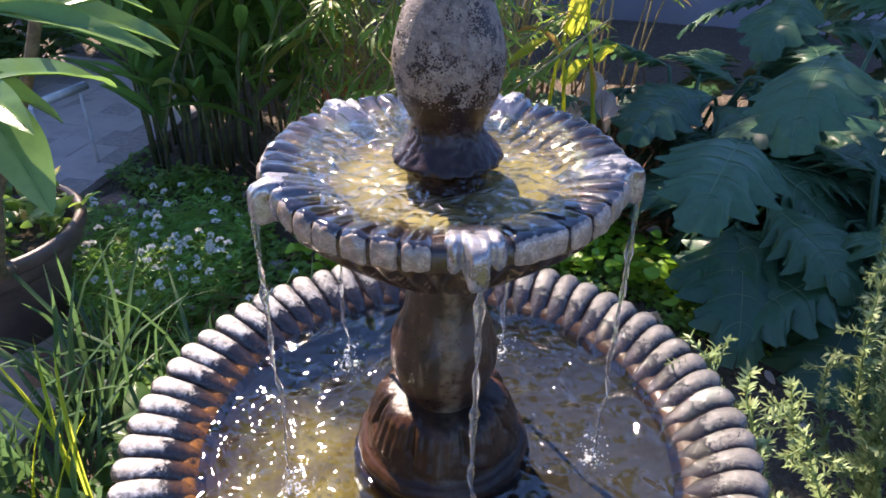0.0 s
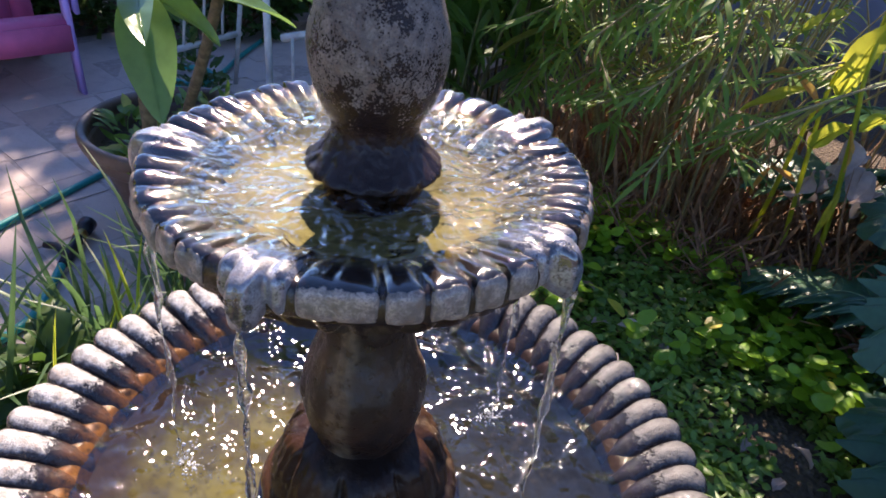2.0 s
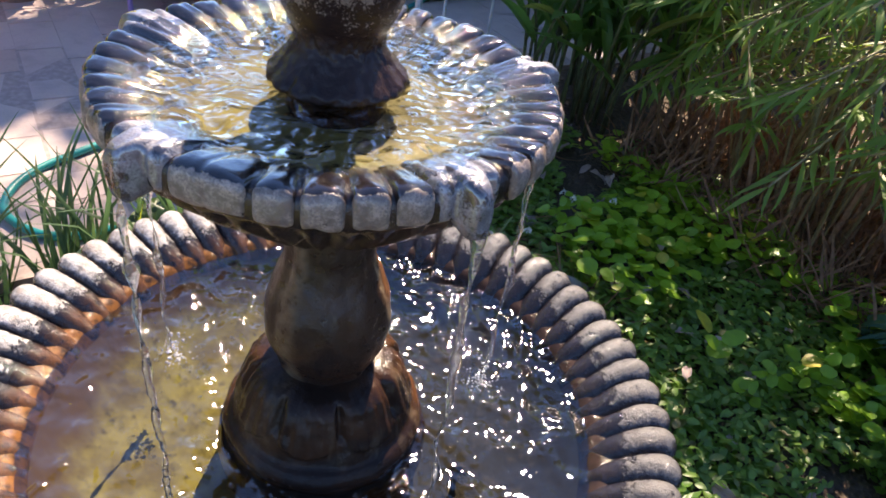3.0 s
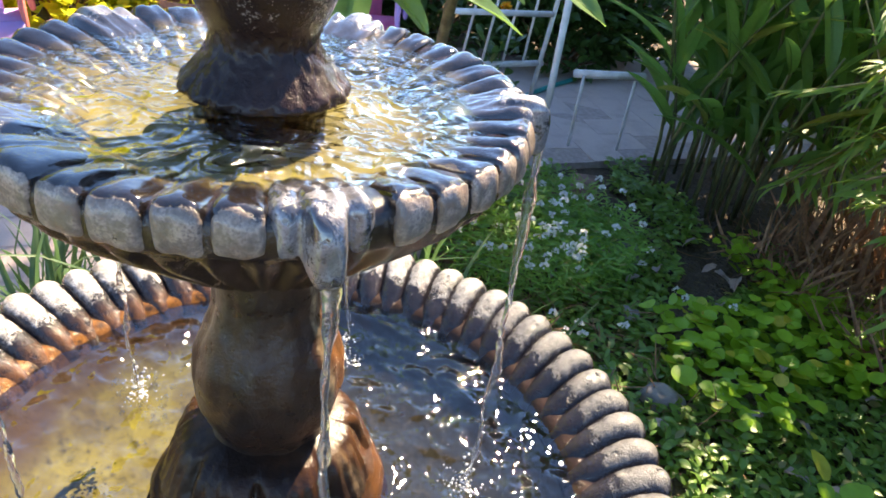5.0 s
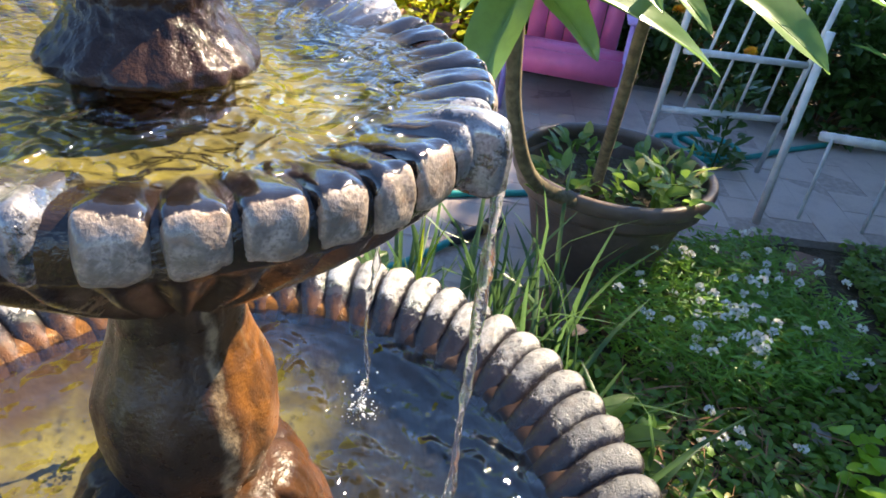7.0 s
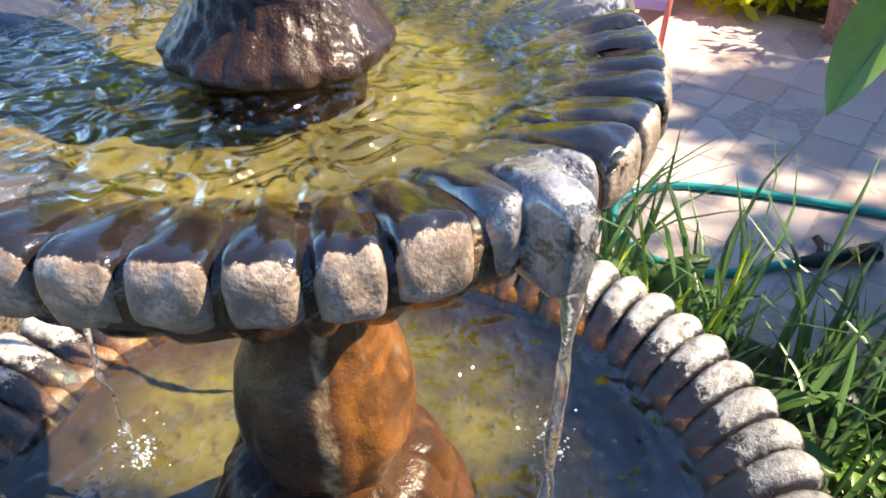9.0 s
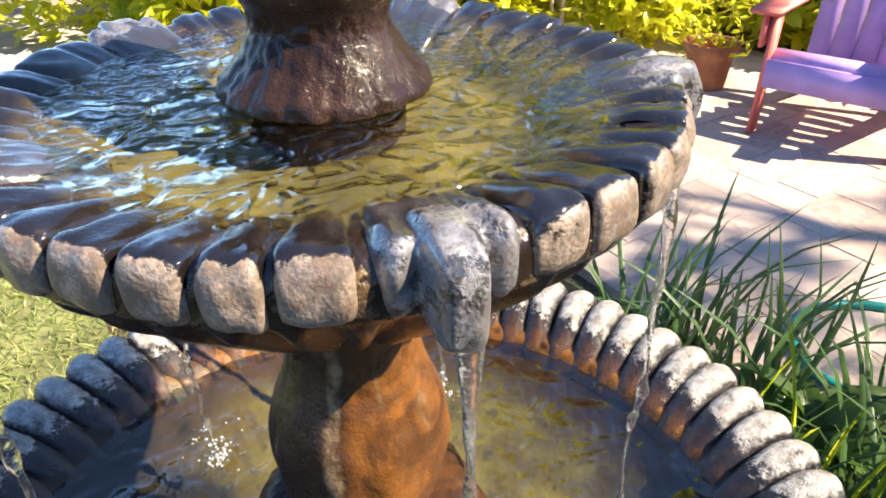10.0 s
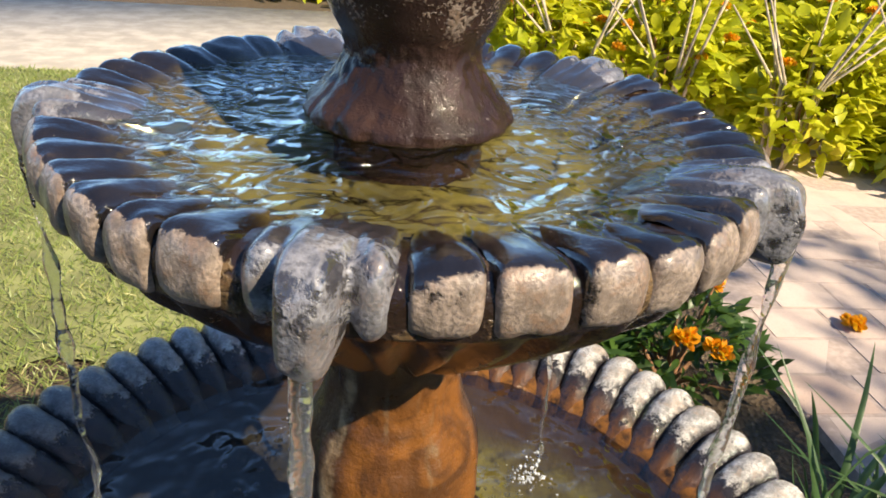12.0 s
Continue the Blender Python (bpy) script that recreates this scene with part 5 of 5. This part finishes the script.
# yellowing stalks
canna = tagged(root("canna", pose(0, 0, 0)), "yellowing canna stalks with curled orange leaves", "plant")
for line in (((0.045, 1.86, -0.03), (0.035, 1.85, 0.08), (-0.006, 1.84, 0.487), (-0.022, 1.84, 0.672), (0.0, 1.85, 0.80)), ((-0.10, 1.87, -0.03), (-0.072, 1.86, 0.197), (-0.042, 1.84, 0.556), (-0.021, 1.83, 0.634)), ((0.15, 1.88, -0.03), (0.115, 1.86, 0.35), (0.078, 1.84, 0.62), (0.054, 1.84, 0.743), (0.04, 1.85, 0.95))):
    pts = smooth_profile(line, 4)
    piece("stalk", mesh_data("canna_stalk", *tube(pts, [0.009 - 0.004 * k / len(pts) for k in range(len(pts))], 8), yellow_leaf), canna)
CANNA = [((-0.010, 1.83, 0.49), (0.069, 1.82, 0.597), 0.062, 0.5, 1), ((0.005, 1.84, 0.66), (0.06, 1.82, 0.88), 0.085, 0.4, 1), ((-0.022, 1.84, 0.60), (-0.123, 1.80, 0.70), 0.03, 0.9, 0), ((-0.12, 1.80, 0.70), (-0.19, 1.79, 0.675), 0.026, 1.0, 0),
         ((-0.008, 1.82, 0.385), (-0.08, 1.79, 0.415), 0.02, 1.2, 0), ((-0.08, 1.79, 0.415), (-0.105, 1.78, 0.31), 0.018, 0.8, 0), ((-0.05, 1.84, 0.885), (-0.142, 1.82, 0.82), 0.045, 0.5, 1), ((0.08, 1.83, 0.585), (0.107, 1.82, 0.475), 0.035, 0.4, 0),
         ((0.10, 1.83, 0.59), (0.16, 1.82, 0.66), 0.045, 0.5, 1), ((0.12, 1.84, 0.40), (0.107, 1.82, 0.25), 0.022, 0.3, 1), ((-0.07, 1.85, 0.66), (-0.218, 1.80, 0.556), 0.04, 0.6, 1), ((0.04, 1.86, 0.85), (0.16, 1.82, 1.0), 0.07, 0.5, 1), ((0.04, 1.86, 0.92), (-0.04, 1.82, 1.06), 0.06, 0.5, 1)]
for n, (a, b, w, droop, green) in enumerate(CANNA):
    ln = (Vector(b) - Vector(a)).length
    piece("leaf", mesh_data("canna_leaf", *long_leaf(ln * 1.1, w, droop, n, 12, 0.1), yellow_leaf if green else ochre_leaf), canna, aim(a, b, -55 + 9 * (n % 4)) @ pose(0, 0, 0, 0, -math.degrees(droop) / 2, 0), "yellow-green leaf" if green else "curled dry orange leaf")


# acanthus
def acanthus_leaf_mesh(length, seed):
    """A big leaf along +x, cut into pointed lobes that sweep forward, with toothed edges and sunken veins."""
    rows_n, cols_n, lobes = 109, 15, 6

    def at(i, j):
        t = i / (rows_n - 1)
        u = -1 + 2 * j / (cols_n - 1)
        au = abs(u)
        env = length * 0.40 * math.sin(math.pi * min(1.0, t * 0.93 + 0.055)) ** 0.75
        p = (t * lobes + (0.12 if u > 0 else 0.0)) % 1.0
        cut = p ** 0.7 if p < 0.78 else ((1 - p) / 0.22) ** 1.3 * 0.84
        cut = cut * (0.86 + 0.10 * math.sin(p * 19 + seed) + 0.06 * math.sin(p * 47 + seed))
        edge_w = env * (0.36 + 0.76 * cut)
        if i == 0 or i == rows_n - 1:
            env, edge_w = env * 0.05, env * 0.05
        half = min(au / 0.5, 1.0) * 0.42 * env
        y = half if au <= 0.5 else half + (au - 0.5) * 2 * (edge_w - half)
        sweep = length * 0.13 * au ** 1.5 * (1 - 0.6 * t) + length * 0.05 * cut * max(0.0, au - 0.5)
        x = length * t * 0.9 + sweep
        vein = 0.014 * length * math.exp(-((p - 0.62) / 0.12) ** 2) * min(1.0, au * 2)
        z = -length * 0.36 * t * t - 0.13 * length * au ** 2 + 0.022 * length * au - 0.012 * length * math.exp(-(u * 8) ** 2) + vein
        z += 0.035 * length * math.sin(p * 2 * math.pi) * max(0.0, au - 0.35) + 0.02 * length * noise.noise(Vector((t * 5, u * 2, seed)))
        return (x, math.copysign(y, u) if u else 0.0, z)
    v, f = grid_mesh(rows_n, cols_n, at)
    mid = cols_n // 2
    lift = Vector((0, 0, 0.0015))
    veins = [tube([Vector(v[i * cols_n + mid]) + lift for i in range(0, rows_n, 9)], [0.0036 - 0.00024 * k for k in range(13)], 5, False)]
    for k in range(lobes):
        for side in (-1, 1):
            i = min(rows_n - 2, int((k + 0.6) / lobes * (rows_n - 1)))
            line = [Vector(v[max(0, i - 7 + q) * cols_n + mid + side * q]) + lift for q in range(mid)]
            veins.append(tube(line, [0.0016 - 0.0002 * q for q in range(mid)], 4, False))
    leaf_v, leaf_f = join((v, f), *veins)
    me = mesh_data("acanthus_leaf", leaf_v, leaf_f, acanthus_leaf)
    me.materials.append(leaf_vein)
    me.polygons.foreach_set("material_index", [0] * len(f) + [1] * (len(leaf_f) - len(f)))
    return me


acanthus_meshes = [acanthus_leaf_mesh(0.40 + 0.03 * k, k * 3.0) for k in range(5)]


def acanthus(m, leaves, seed, height=0.5):
    g = np.random.default_rng(seed)
    plant = tagged(root("acanthus", m), "large acanthus plant with glossy dark lobed leaves", "plant", "acanthus plants")
    for k in range(leaves):
        a = 360.0 * k / leaves * 2.4 + g.normal(0, 12)
        h = height * g.uniform(0.3, 1.15)
        d = g.uniform(0.06, 0.2)
        tip = Vector((d * math.cos(radians(a)), d * math.sin(radians(a)), h))
        piece("leaf", acanthus_meshes[k % 5], plant, Matrix.Translation(tip) @ pose(0, 0, 0, 0, 0, a) @ pose(0, 0, 0, g.normal(0, 14), -g.uniform(-20, 28), 0), "")
        piece("leaf_stalk", mesh_data("leaf_stalk", *tube([(0, 0, -0.04), tuple(tip * 0.55), tuple(tip), tuple(tip + Vector((math.cos(radians(a)), math.sin(radians(a)), 0.1)) * 0.05)], [0.012, 0.01, 0.008, 0.006], 7), acanthus_leaf), plant)
    return plant


for n, (x, y, c, h) in enumerate(((0.62, 1.62, 13, 0.42), (0.88, 1.48, 8, 0.26), (1.05, 1.38, 13, 0.45), (0.95, 2.05, 13, 0.62), (1.45, 1.85, 13, 0.6), (0.5, 2.3, 11, 0.55), (1.5, 2.6, 12, 0.75), (1.9, 2.2, 11, 0.7), (1.4, 1.0, 10, 0.4), (0.95, 2.9, 10, 0.7), (0.38, 2.05, 9, 0.3), (0.72, 2.3, 9, 0.4))):
    acanthus(pose(x, y, 0), c, 200 + n, h)


# grey-green shrub of fine needles
def needle_shrub(m, sprigs, seed, label):
    g = np.random.default_rng(seed)
    plant = tagged(root("shrub", m), label, "shrub", "needle-leaved shrubs")
    P, D, U = [], [], []
    stems = []
    for k in range(sprigs):
        a = g.uniform(0, 2 * np.pi)
        ln = g.uniform(0.38, 0.8)
        out = g.uniform(0.15, 0.75)
        end = np.array([math.cos(a) * out * ln, math.sin(a) * out * ln, ln * math.sqrt(1 - out * out * 0.75)])
        bend = np.array([math.cos(a), math.sin(a), -0.6]) * 0.06
        pts = [end * t + bend * math.sin(t * math.pi) for t in (0, 0.25, 0.5, 0.75, 1.0)]
        stems.append(tube([tuple(p) for p in pts], [0.005, 0.0042, 0.0034, 0.0026, 0.0016], 5, False))
        for s in range(int(ln * 125)):
            t = g.uniform(0.28, 1.0)
            q = min(3, int(t * 4))
            p = pts[q] + (pts[q + 1] - pts[q]) * (t * 4 - q)
            ax = pts[q + 1] - pts[q]
            ax = ax / np.linalg.norm(ax)
            if s % 5 == 0:
                tw = ax * 0.5 + g.normal(0, 0.6, 3)
                tw = tw / np.linalg.norm(tw) * g.uniform(0.03, 0.07)
                centres = [p + tw * f for f in (0.35, 0.6, 0.8, 1.0)]
                stems.append(tube([tuple(p), tuple(p + tw)], [0.002, 0.0012], 4, False))
                ax2 = tw / np.linalg.norm(tw)
            else:
                centres, ax2 = [p], ax
            for c in centres:
                for w in range(5):
                    r = g.normal(size=3)
                    r = r - ax2 * (r @ ax2)
                    r = r / np.linalg.norm(r)
                    P.append(c)
                    D.append(r * 0.85 + ax2 * 0.65)
                    U.append(ax2)
    n = len(P)
    v, f = join(*stems)
    piece("branch_work", mesh_data("branch_work", v, f, shrub_leaf), plant)
    piece("foliage", fast_mesh("shrub_foliage", *leaf_cloud(P, D, U, g.uniform(0.7, 1.25, n) * 0.019, g.uniform(0.8, 1.2, n) * 0.0052, NEEDLE), shrub_leaf), plant, label="fine pale grey-green needle leaves")
    return plant


for n, (x, y, c) in enumerate(((0.90, 0.50, 18), (1.02, 0.24, 18), (1.16, 0.70, 14), (0.86, 0.16, 13))):
    needle_shrub(pose(x, y, -0.02), c, 240 + n, "pale grey-green shrub with fine needle leaves")


# leafy bushes
flower_mesh = fast_mesh("flower", *flower_heads([(0, 0, 0), (0.014, 0.006, 0.004), (-0.012, 0.01, 0.0)], 78, 14, 0.022), orange_petal)


def bush(m, n, rx, ry, h, leaf, width, mat, seed, label, flowers=0, category="bush", stems=14, shape=OVATE, flower_mat=None):
    g = np.random.default_rng(seed)
    plant = tagged(root("bush", m), label, category, "border bushes")
    a, t = g.uniform(0, 2 * np.pi, n), g.uniform(0.05, 1.0, n) ** 0.8
    lump = 1 + 0.35 * np.sin(a * 3 + seed) * np.sin(t * 5 + seed)
    d = (np.sin(np.pi * np.clip(t * 0.8 + 0.14, 0, 1)) ** 0.6) * g.uniform(0.45, 1.0, n) ** 0.5 * lump
    P = np.stack([rx * d * np.cos(a), ry * d * np.sin(a), h * t * (1 - 0.15 * d)], 1)
    D = np.stack([np.cos(a), np.sin(a), g.uniform(-0.3, 0.9, n)], 1) + g.normal(0, 0.5, (n, 3))
    U = g.normal(0, 0.5, (n, 3)) + [0, 0, 1]
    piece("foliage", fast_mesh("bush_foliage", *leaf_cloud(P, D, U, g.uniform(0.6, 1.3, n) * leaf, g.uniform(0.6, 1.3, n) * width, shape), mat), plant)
    for k in range(stems):
        i = int(g.integers(0, n))
        piece("stem", mesh_data("stem", *tube([(P[i][0] * 0.1, P[i][1] * 0.1, -0.03), (P[i][0] * 0.6, P[i][1] * 0.6, P[i][2] * 0.6), tuple(P[i] * [1, 1, 1.15])], [0.008, 0.006, 0.003], 6, False), dry_straw), plant)
    if flowers:
        idx = g.choice(np.where(t > 0.6)[0], flowers)
        for i in idx:
            piece("flower", flower_mesh, plant, pose(*(P[i] * 1.08 + [0, 0, 0.05]), 0, 0, 40.0 * i), "bright orange flower head")
    return plant


BORDER = [(-3.75, -2.3, 0.5, 0.6, 0.6, 1), (-3.72, -1.5, 0.4, 0.5, 0.5, 0), (-3.72, -0.8, 0.4, 0.5, 0.5, 0), (-3.75, 0.0, 0.4, 0.5, 0.5, 0), (-3.75, 0.6, 0.4, 0.5, 0.5, 0), (-3.7, 1.3, 0.45, 0.5, 0.6, 2), (-3.0, -2.55, 0.5, 0.45, 0.6, 1), (-2.3, -3.0, 0.5, 0.5, 0.7, 1), (-1.6, -3.3, 0.5, 0.5, 0.75, 2),
          (-0.95, -3.6, 0.5, 0.5, 0.7, 1), (-3.0, -3.6, 0.7, 0.6, 0.9, 0), (-1.9, -4.1, 0.7, 0.6, 1.0, 0), (-0.8, -4.6, 0.7, 0.6, 0.9, 0), (-4.4, -2.0, 0.6, 0.9, 0.9, 0), (-4.5, 0.0, 0.6, 0.9, 0.9, 0), (-4.4, 1.6, 0.6, 0.8, 0.9, 0), (-3.25, 1.95, 0.4, 0.4, 0.6, 0), (-3.4, 2.4, 0.5, 0.5, 0.9, 0), (-2.9, 3.45, 0.6, 0.45, 1.1, 0), (-2.1, 3.5, 0.6, 0.5, 1.1, 0)]
for n, (x, y, rx, ry, h, fl) in enumerate(BORDER):
    # Bushes in the sun get a brighter yellow leaf; sunlight is in the colour.
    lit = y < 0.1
    bush(pose(x, y, -0.02), 1400 if lit else 3200, rx, ry, h, 0.12 if lit else 0.075, 0.056 if lit else 0.036, sunlit_hedge_leaf if lit else dark_leaf, 300 + n, "leafy bush in the border, leaves coloured yellow-green as sunlit" if lit else "dark green leafy bush in the border", (0, 10, 18)[fl])
for n, (x, y, h) in enumerate(((-0.62, -1.22, 0.30), (-0.42, -1.0, 0.22), (-0.82, -1.05, 0.26))):
    bush(pose(x, y, -0.02), 420, 0.2, 0.2, h, 0.06, 0.024, dark_leaf, 340 + n, "low dark green bush beside the fountain", (6, 0, 5)[n])
bush(pose(-3.62, -0.05, 0.0), 500, 0.25, 0.25, 0.35, 0.05, 0.02, red_leaf, 350, "reddish-leaved bush in the border")


def twiggy(m, n, h, seed):
    g = np.random.default_rng(seed)
    plant = tagged(root("dry_plant", m), "bare pale dry stems rising from the border", "dry plant", "dry plants")
    for k in range(n):
        a = g.uniform(0, 2 * np.pi)
        piece("stem", mesh_data("dry_stem", *tube([(0.05 * math.cos(a), 0.05 * math.sin(a), -0.03), (0.12 * math.cos(a), 0.12 * math.sin(a), h * 0.5), (0.32 * math.cos(a) + g.normal(0, 0.06), 0.32 * math.sin(a), h * g.uniform(0.8, 1.2))], [0.010, 0.008, 0.004], 6), pale_stem), plant)


for n, (x, y) in enumerate(((-1.5, -2.95), (-2.0, -2.7), (-1.05, -3.2), (-2.6, -2.55))):
    twiggy(pose(x, y, 0), 9, 0.85, 370 + n)

# pots in the border
for n, (x, y, r, h, mat, label) in enumerate(((-2.74, -1.70, 0.13, 0.22, terracotta, "terracotta flower pot at the patio's edge"), (-3.28, -0.12, 0.16, 0.26, red_paint, "dark red flower pot at the patio's edge"))):
    fp = tagged(root("flower_pot", pose(x, y, 0)), label, "flower pot")
    piece("pot", plant_pot("flower_pot", r, r * 0.7, h, terracotta if n == 0 else brick_mat, 48), fp)
    piece("foliage", fast_mesh("flower_pot_foliage", *weed_tuft(160, r * 1.3, 0.3, 0.06, 0.025, 390 + n), sunlit_hedge_leaf), fp, pose(0, 0, h * 0.7))
tagged(piece("fallen_flower", fast_mesh("fallen_flower", *flower_heads([(0, 0, 0), (0.012, 0.01, 0.006), (-0.014, 0.006, 0.004), (0.0, -0.014, 0.004)], 77, 20, 0.024), orange_petal), None, pose(-1.5, -1.27, 0.012)), "orange flower head lying on the pavers", "flower")

marigold = tagged(root("flower_plant", pose(-2.42, 1.21, 0)), "single orange flower on a leafy stem beside the rack", "flower")
piece("stem", mesh_data("flower_stem", *tube([(0.02, 0.0, -0.03), (0.01, 0.01, 0.25), (0.0, 0.0, 0.49)], [0.005, 0.004, 0.003], 6), dark_leaf), marigold)
piece("flower", flower_mesh, marigold, pose(0, 0, 0.49), "bright orange flower head")
piece("foliage", fast_mesh("flower_foliage", *weed_tuft(130, 0.10, 0.36, 0.07, 0.03, 395), dark_leaf), marigold)

# lawn
gl = np.random.default_rng(44)
nl = 60000
lx, ly = gl.uniform(-0.05, 3.2, nl), gl.uniform(-3.8, -0.75, nl)
ok = (np.hypot(lx, ly) > 0.75) & (ly < -0.95 + 0.25 * np.sin(lx * 3))
lx, ly = lx[ok], ly[ok]
la = gl.uniform(0, 2 * np.pi, len(lx))
stuff("lawn", fast_mesh("lawn", *leaf_cloud(np.stack([lx, ly, np.full(len(lx), -0.012)], 1), np.stack([np.cos(la) * 0.8, np.sin(la) * 0.8, gl.uniform(0.3, 1.2, len(lx))], 1), gl.normal(size=(len(lx), 3)), gl.uniform(0.02, 0.05, len(lx)), gl.uniform(0.002, 0.005, len(lx)), LANCE), lawn_blade), "sunlit pale green lawn", "lawn")
turf = plain("turf", (0.25, 0.265, 0.11), 0.95, 0.5, 5.0, 0.8)
tagged(piece("turf", mesh_data("turf", *grid_mesh(24, 24, lambda i, j: (0.1 + 3.2 * i / 23, -3.9 + 2.9 * j / 23 + 0.12 * math.sin(i), -0.012 + 0.006 * noise.noise(Vector((i * 0.7, j * 0.7, 0))))), turf)), "thin turf under the lawn", "ground", kind="structure")


# unseen trees beyond the patio, added to cast shade on it and the beds
def tree(m, h, crown, seed, leaves=5200, flat=1.0):
    g = np.random.default_rng(seed)
    t = tagged(root("tree", m), "unseen broad tree with a loose crown, added to block light", "tree")
    limbs = [tube([(0, 0, -0.05), (0.05, 0.03, h * 0.3), (0.0, 0.08, h * 0.6), (0.08, 0.02, h * 0.8)], [0.11, 0.09, 0.075, 0.05], 12)]
    ends = []
    for k in range(16):
        a, f = g.uniform(0, 2 * np.pi), g.uniform(0.45, 0.95)
        e = np.array([math.cos(a) * crown * f, math.sin(a) * crown * f, h * (0.93 + flat * 0.42 * (g.uniform() - 0.5))])
        s = np.array([0.03, 0.05, h * (g.uniform(0.4, 0.75) if flat > 0.5 else 0.78)])
        limbs.append(tube([tuple(s), tuple((s + e) / 2 + [0, 0, 0.15]), tuple(e)], [0.04, 0.026, 0.01] if flat > 0.3 else [0.016, 0.01, 0.005], 7))
        ends += [e, (s + e) / 2 + [0, 0, 0.15], e * 0.8 + s * 0.2] if flat > 0.5 else [e]
    v, f = join(*limbs)
    piece("trunk", mesh_data("trunk", v, f, grey_bark), t)
    c = np.array(ends)[g.integers(0, len(ends), leaves)]
    P = c + g.normal(0, crown * 0.2, (leaves, 3)) * [1, 1, flat]
    piece("crown", fast_mesh("crown", *leaf_cloud(P, g.normal(size=(leaves, 3)), g.normal(0, 0.6, (leaves, 3)) + [0, 0, 1], g.uniform(0.08, 0.17, leaves), g.uniform(0.04, 0.075, leaves), OVATE), dark_leaf), t)
    return t


def shading(x, y, h):
    """Where a tree of height h stands whose crown shades the spot (x, y)."""
    d = 0.93 * h / math.tan(radians(SUN_EL))
    return pose(x + d * math.cos(radians(SUN_AZ)), y + d * math.sin(radians(SUN_AZ)), 0)


tree(shading(-0.35, 1.05, 6.45), 6.45, 0.5, 404, 190, 0.31)
tree(shading(-2.2, 0.75, 6.45), 6.45, 1.0, 400, 8500, 0.31)
tree(shading(-2.7, 2.15, 6.45), 6.45, 0.8, 405, 4500, 0.31)
tree(shading(-1.2, 0.98, 6.45), 6.45, 0.5, 401, 300, 0.31)
tree(shading(1.35, 1.45, 6.45), 6.45, 0.8, 403, 2600, 0.31)
tree(shading(1.08, 0.42, 6.45), 6.45, 0.38, 406, 110, 0.31)
tree(shading(-1.3, -1.25, 6.45), 6.45, 0.8, 402, 420, 0.1)
# Unseen as well; added to darken the sky mirrored in the water.
tree(pose(6.6 * math.cos(radians(94)), 6.6 * math.sin(radians(94)), 0), 4.9, 1.8, 411, 9000)
# tall hedge round the far side of the garden, added for the water's reflections
for n, (a, d, h, rx) in enumerate(((196, 6.2, 2.2, 1.2), (212, 6.4, 4.0, 1.3), (228, 6.3, 4.2, 1.3), (243, 6.6, 2.0, 1.3), (257, 7.0, 1.0, 1.3), (181, 6.2, 1.7, 1.2), (272, 8.0, 0.8, 1.4))):
    bush(pose(d * math.cos(radians(a)), d * math.sin(radians(a)), 0), 6500, rx, rx, h, 0.2, 0.11, sunlit_hedge_leaf, 430 + n, "tall yellow-green hedge bush, added for the water's reflections", 0, "hedge", 10)


# ---- pavers, the nearest as single pieces ----
def paver_mesh(w, d, seed):
    v, f = box((w, d, 0.03), 0.005)
    r = random.Random(seed)
    return mesh_data("paver", [(p[0] + (0.002 * r.uniform(-1, 1)), p[1] + 0.002 * r.uniform(-1, 1), p[2]) for p in v], f, paver_clay, False)


SIZES = (0.17, 0.23, 0.30)
paver_meshes = {w: [paver_mesh(w - 0.0035, 0.167, s) for s in range(4)] for w in SIZES}
rest = []
rp = random.Random(5)
count = 0
y = PY0 - 3.2 + 0.085
while y < PY1 - 0.08:
    x = PX0 + rp.uniform(0.0, 0.1)
    while x < PX1 - 0.16:
        w = rp.choice(SIZES)
        near = -2.75 < x and -1.6 < y < 1.35
        m = pose(x + w / 2, y, -0.0135 + rp.uniform(-0.0018, 0.0018), rp.uniform(-0.5, 0.5), rp.uniform(-0.5, 0.5), rp.uniform(-0.8, 0.8))
        if x + w < bed_edge(y) + 0.03:
            if near and count < 300:
                piece("paver", paver_meshes[w][rp.randrange(4)], patio, m)
                count += 1
            else:
                v, f = box((w - 0.002, 0.1685, 0.03), 0, None)
                rest.append(([m @ Vector(p) for p in v], f))
        x += w
    y += 0.17
tagged(piece("far_pavers", mesh_data("far_pavers", *join(*rest), paver_clay, False), patio), kind="stuff")
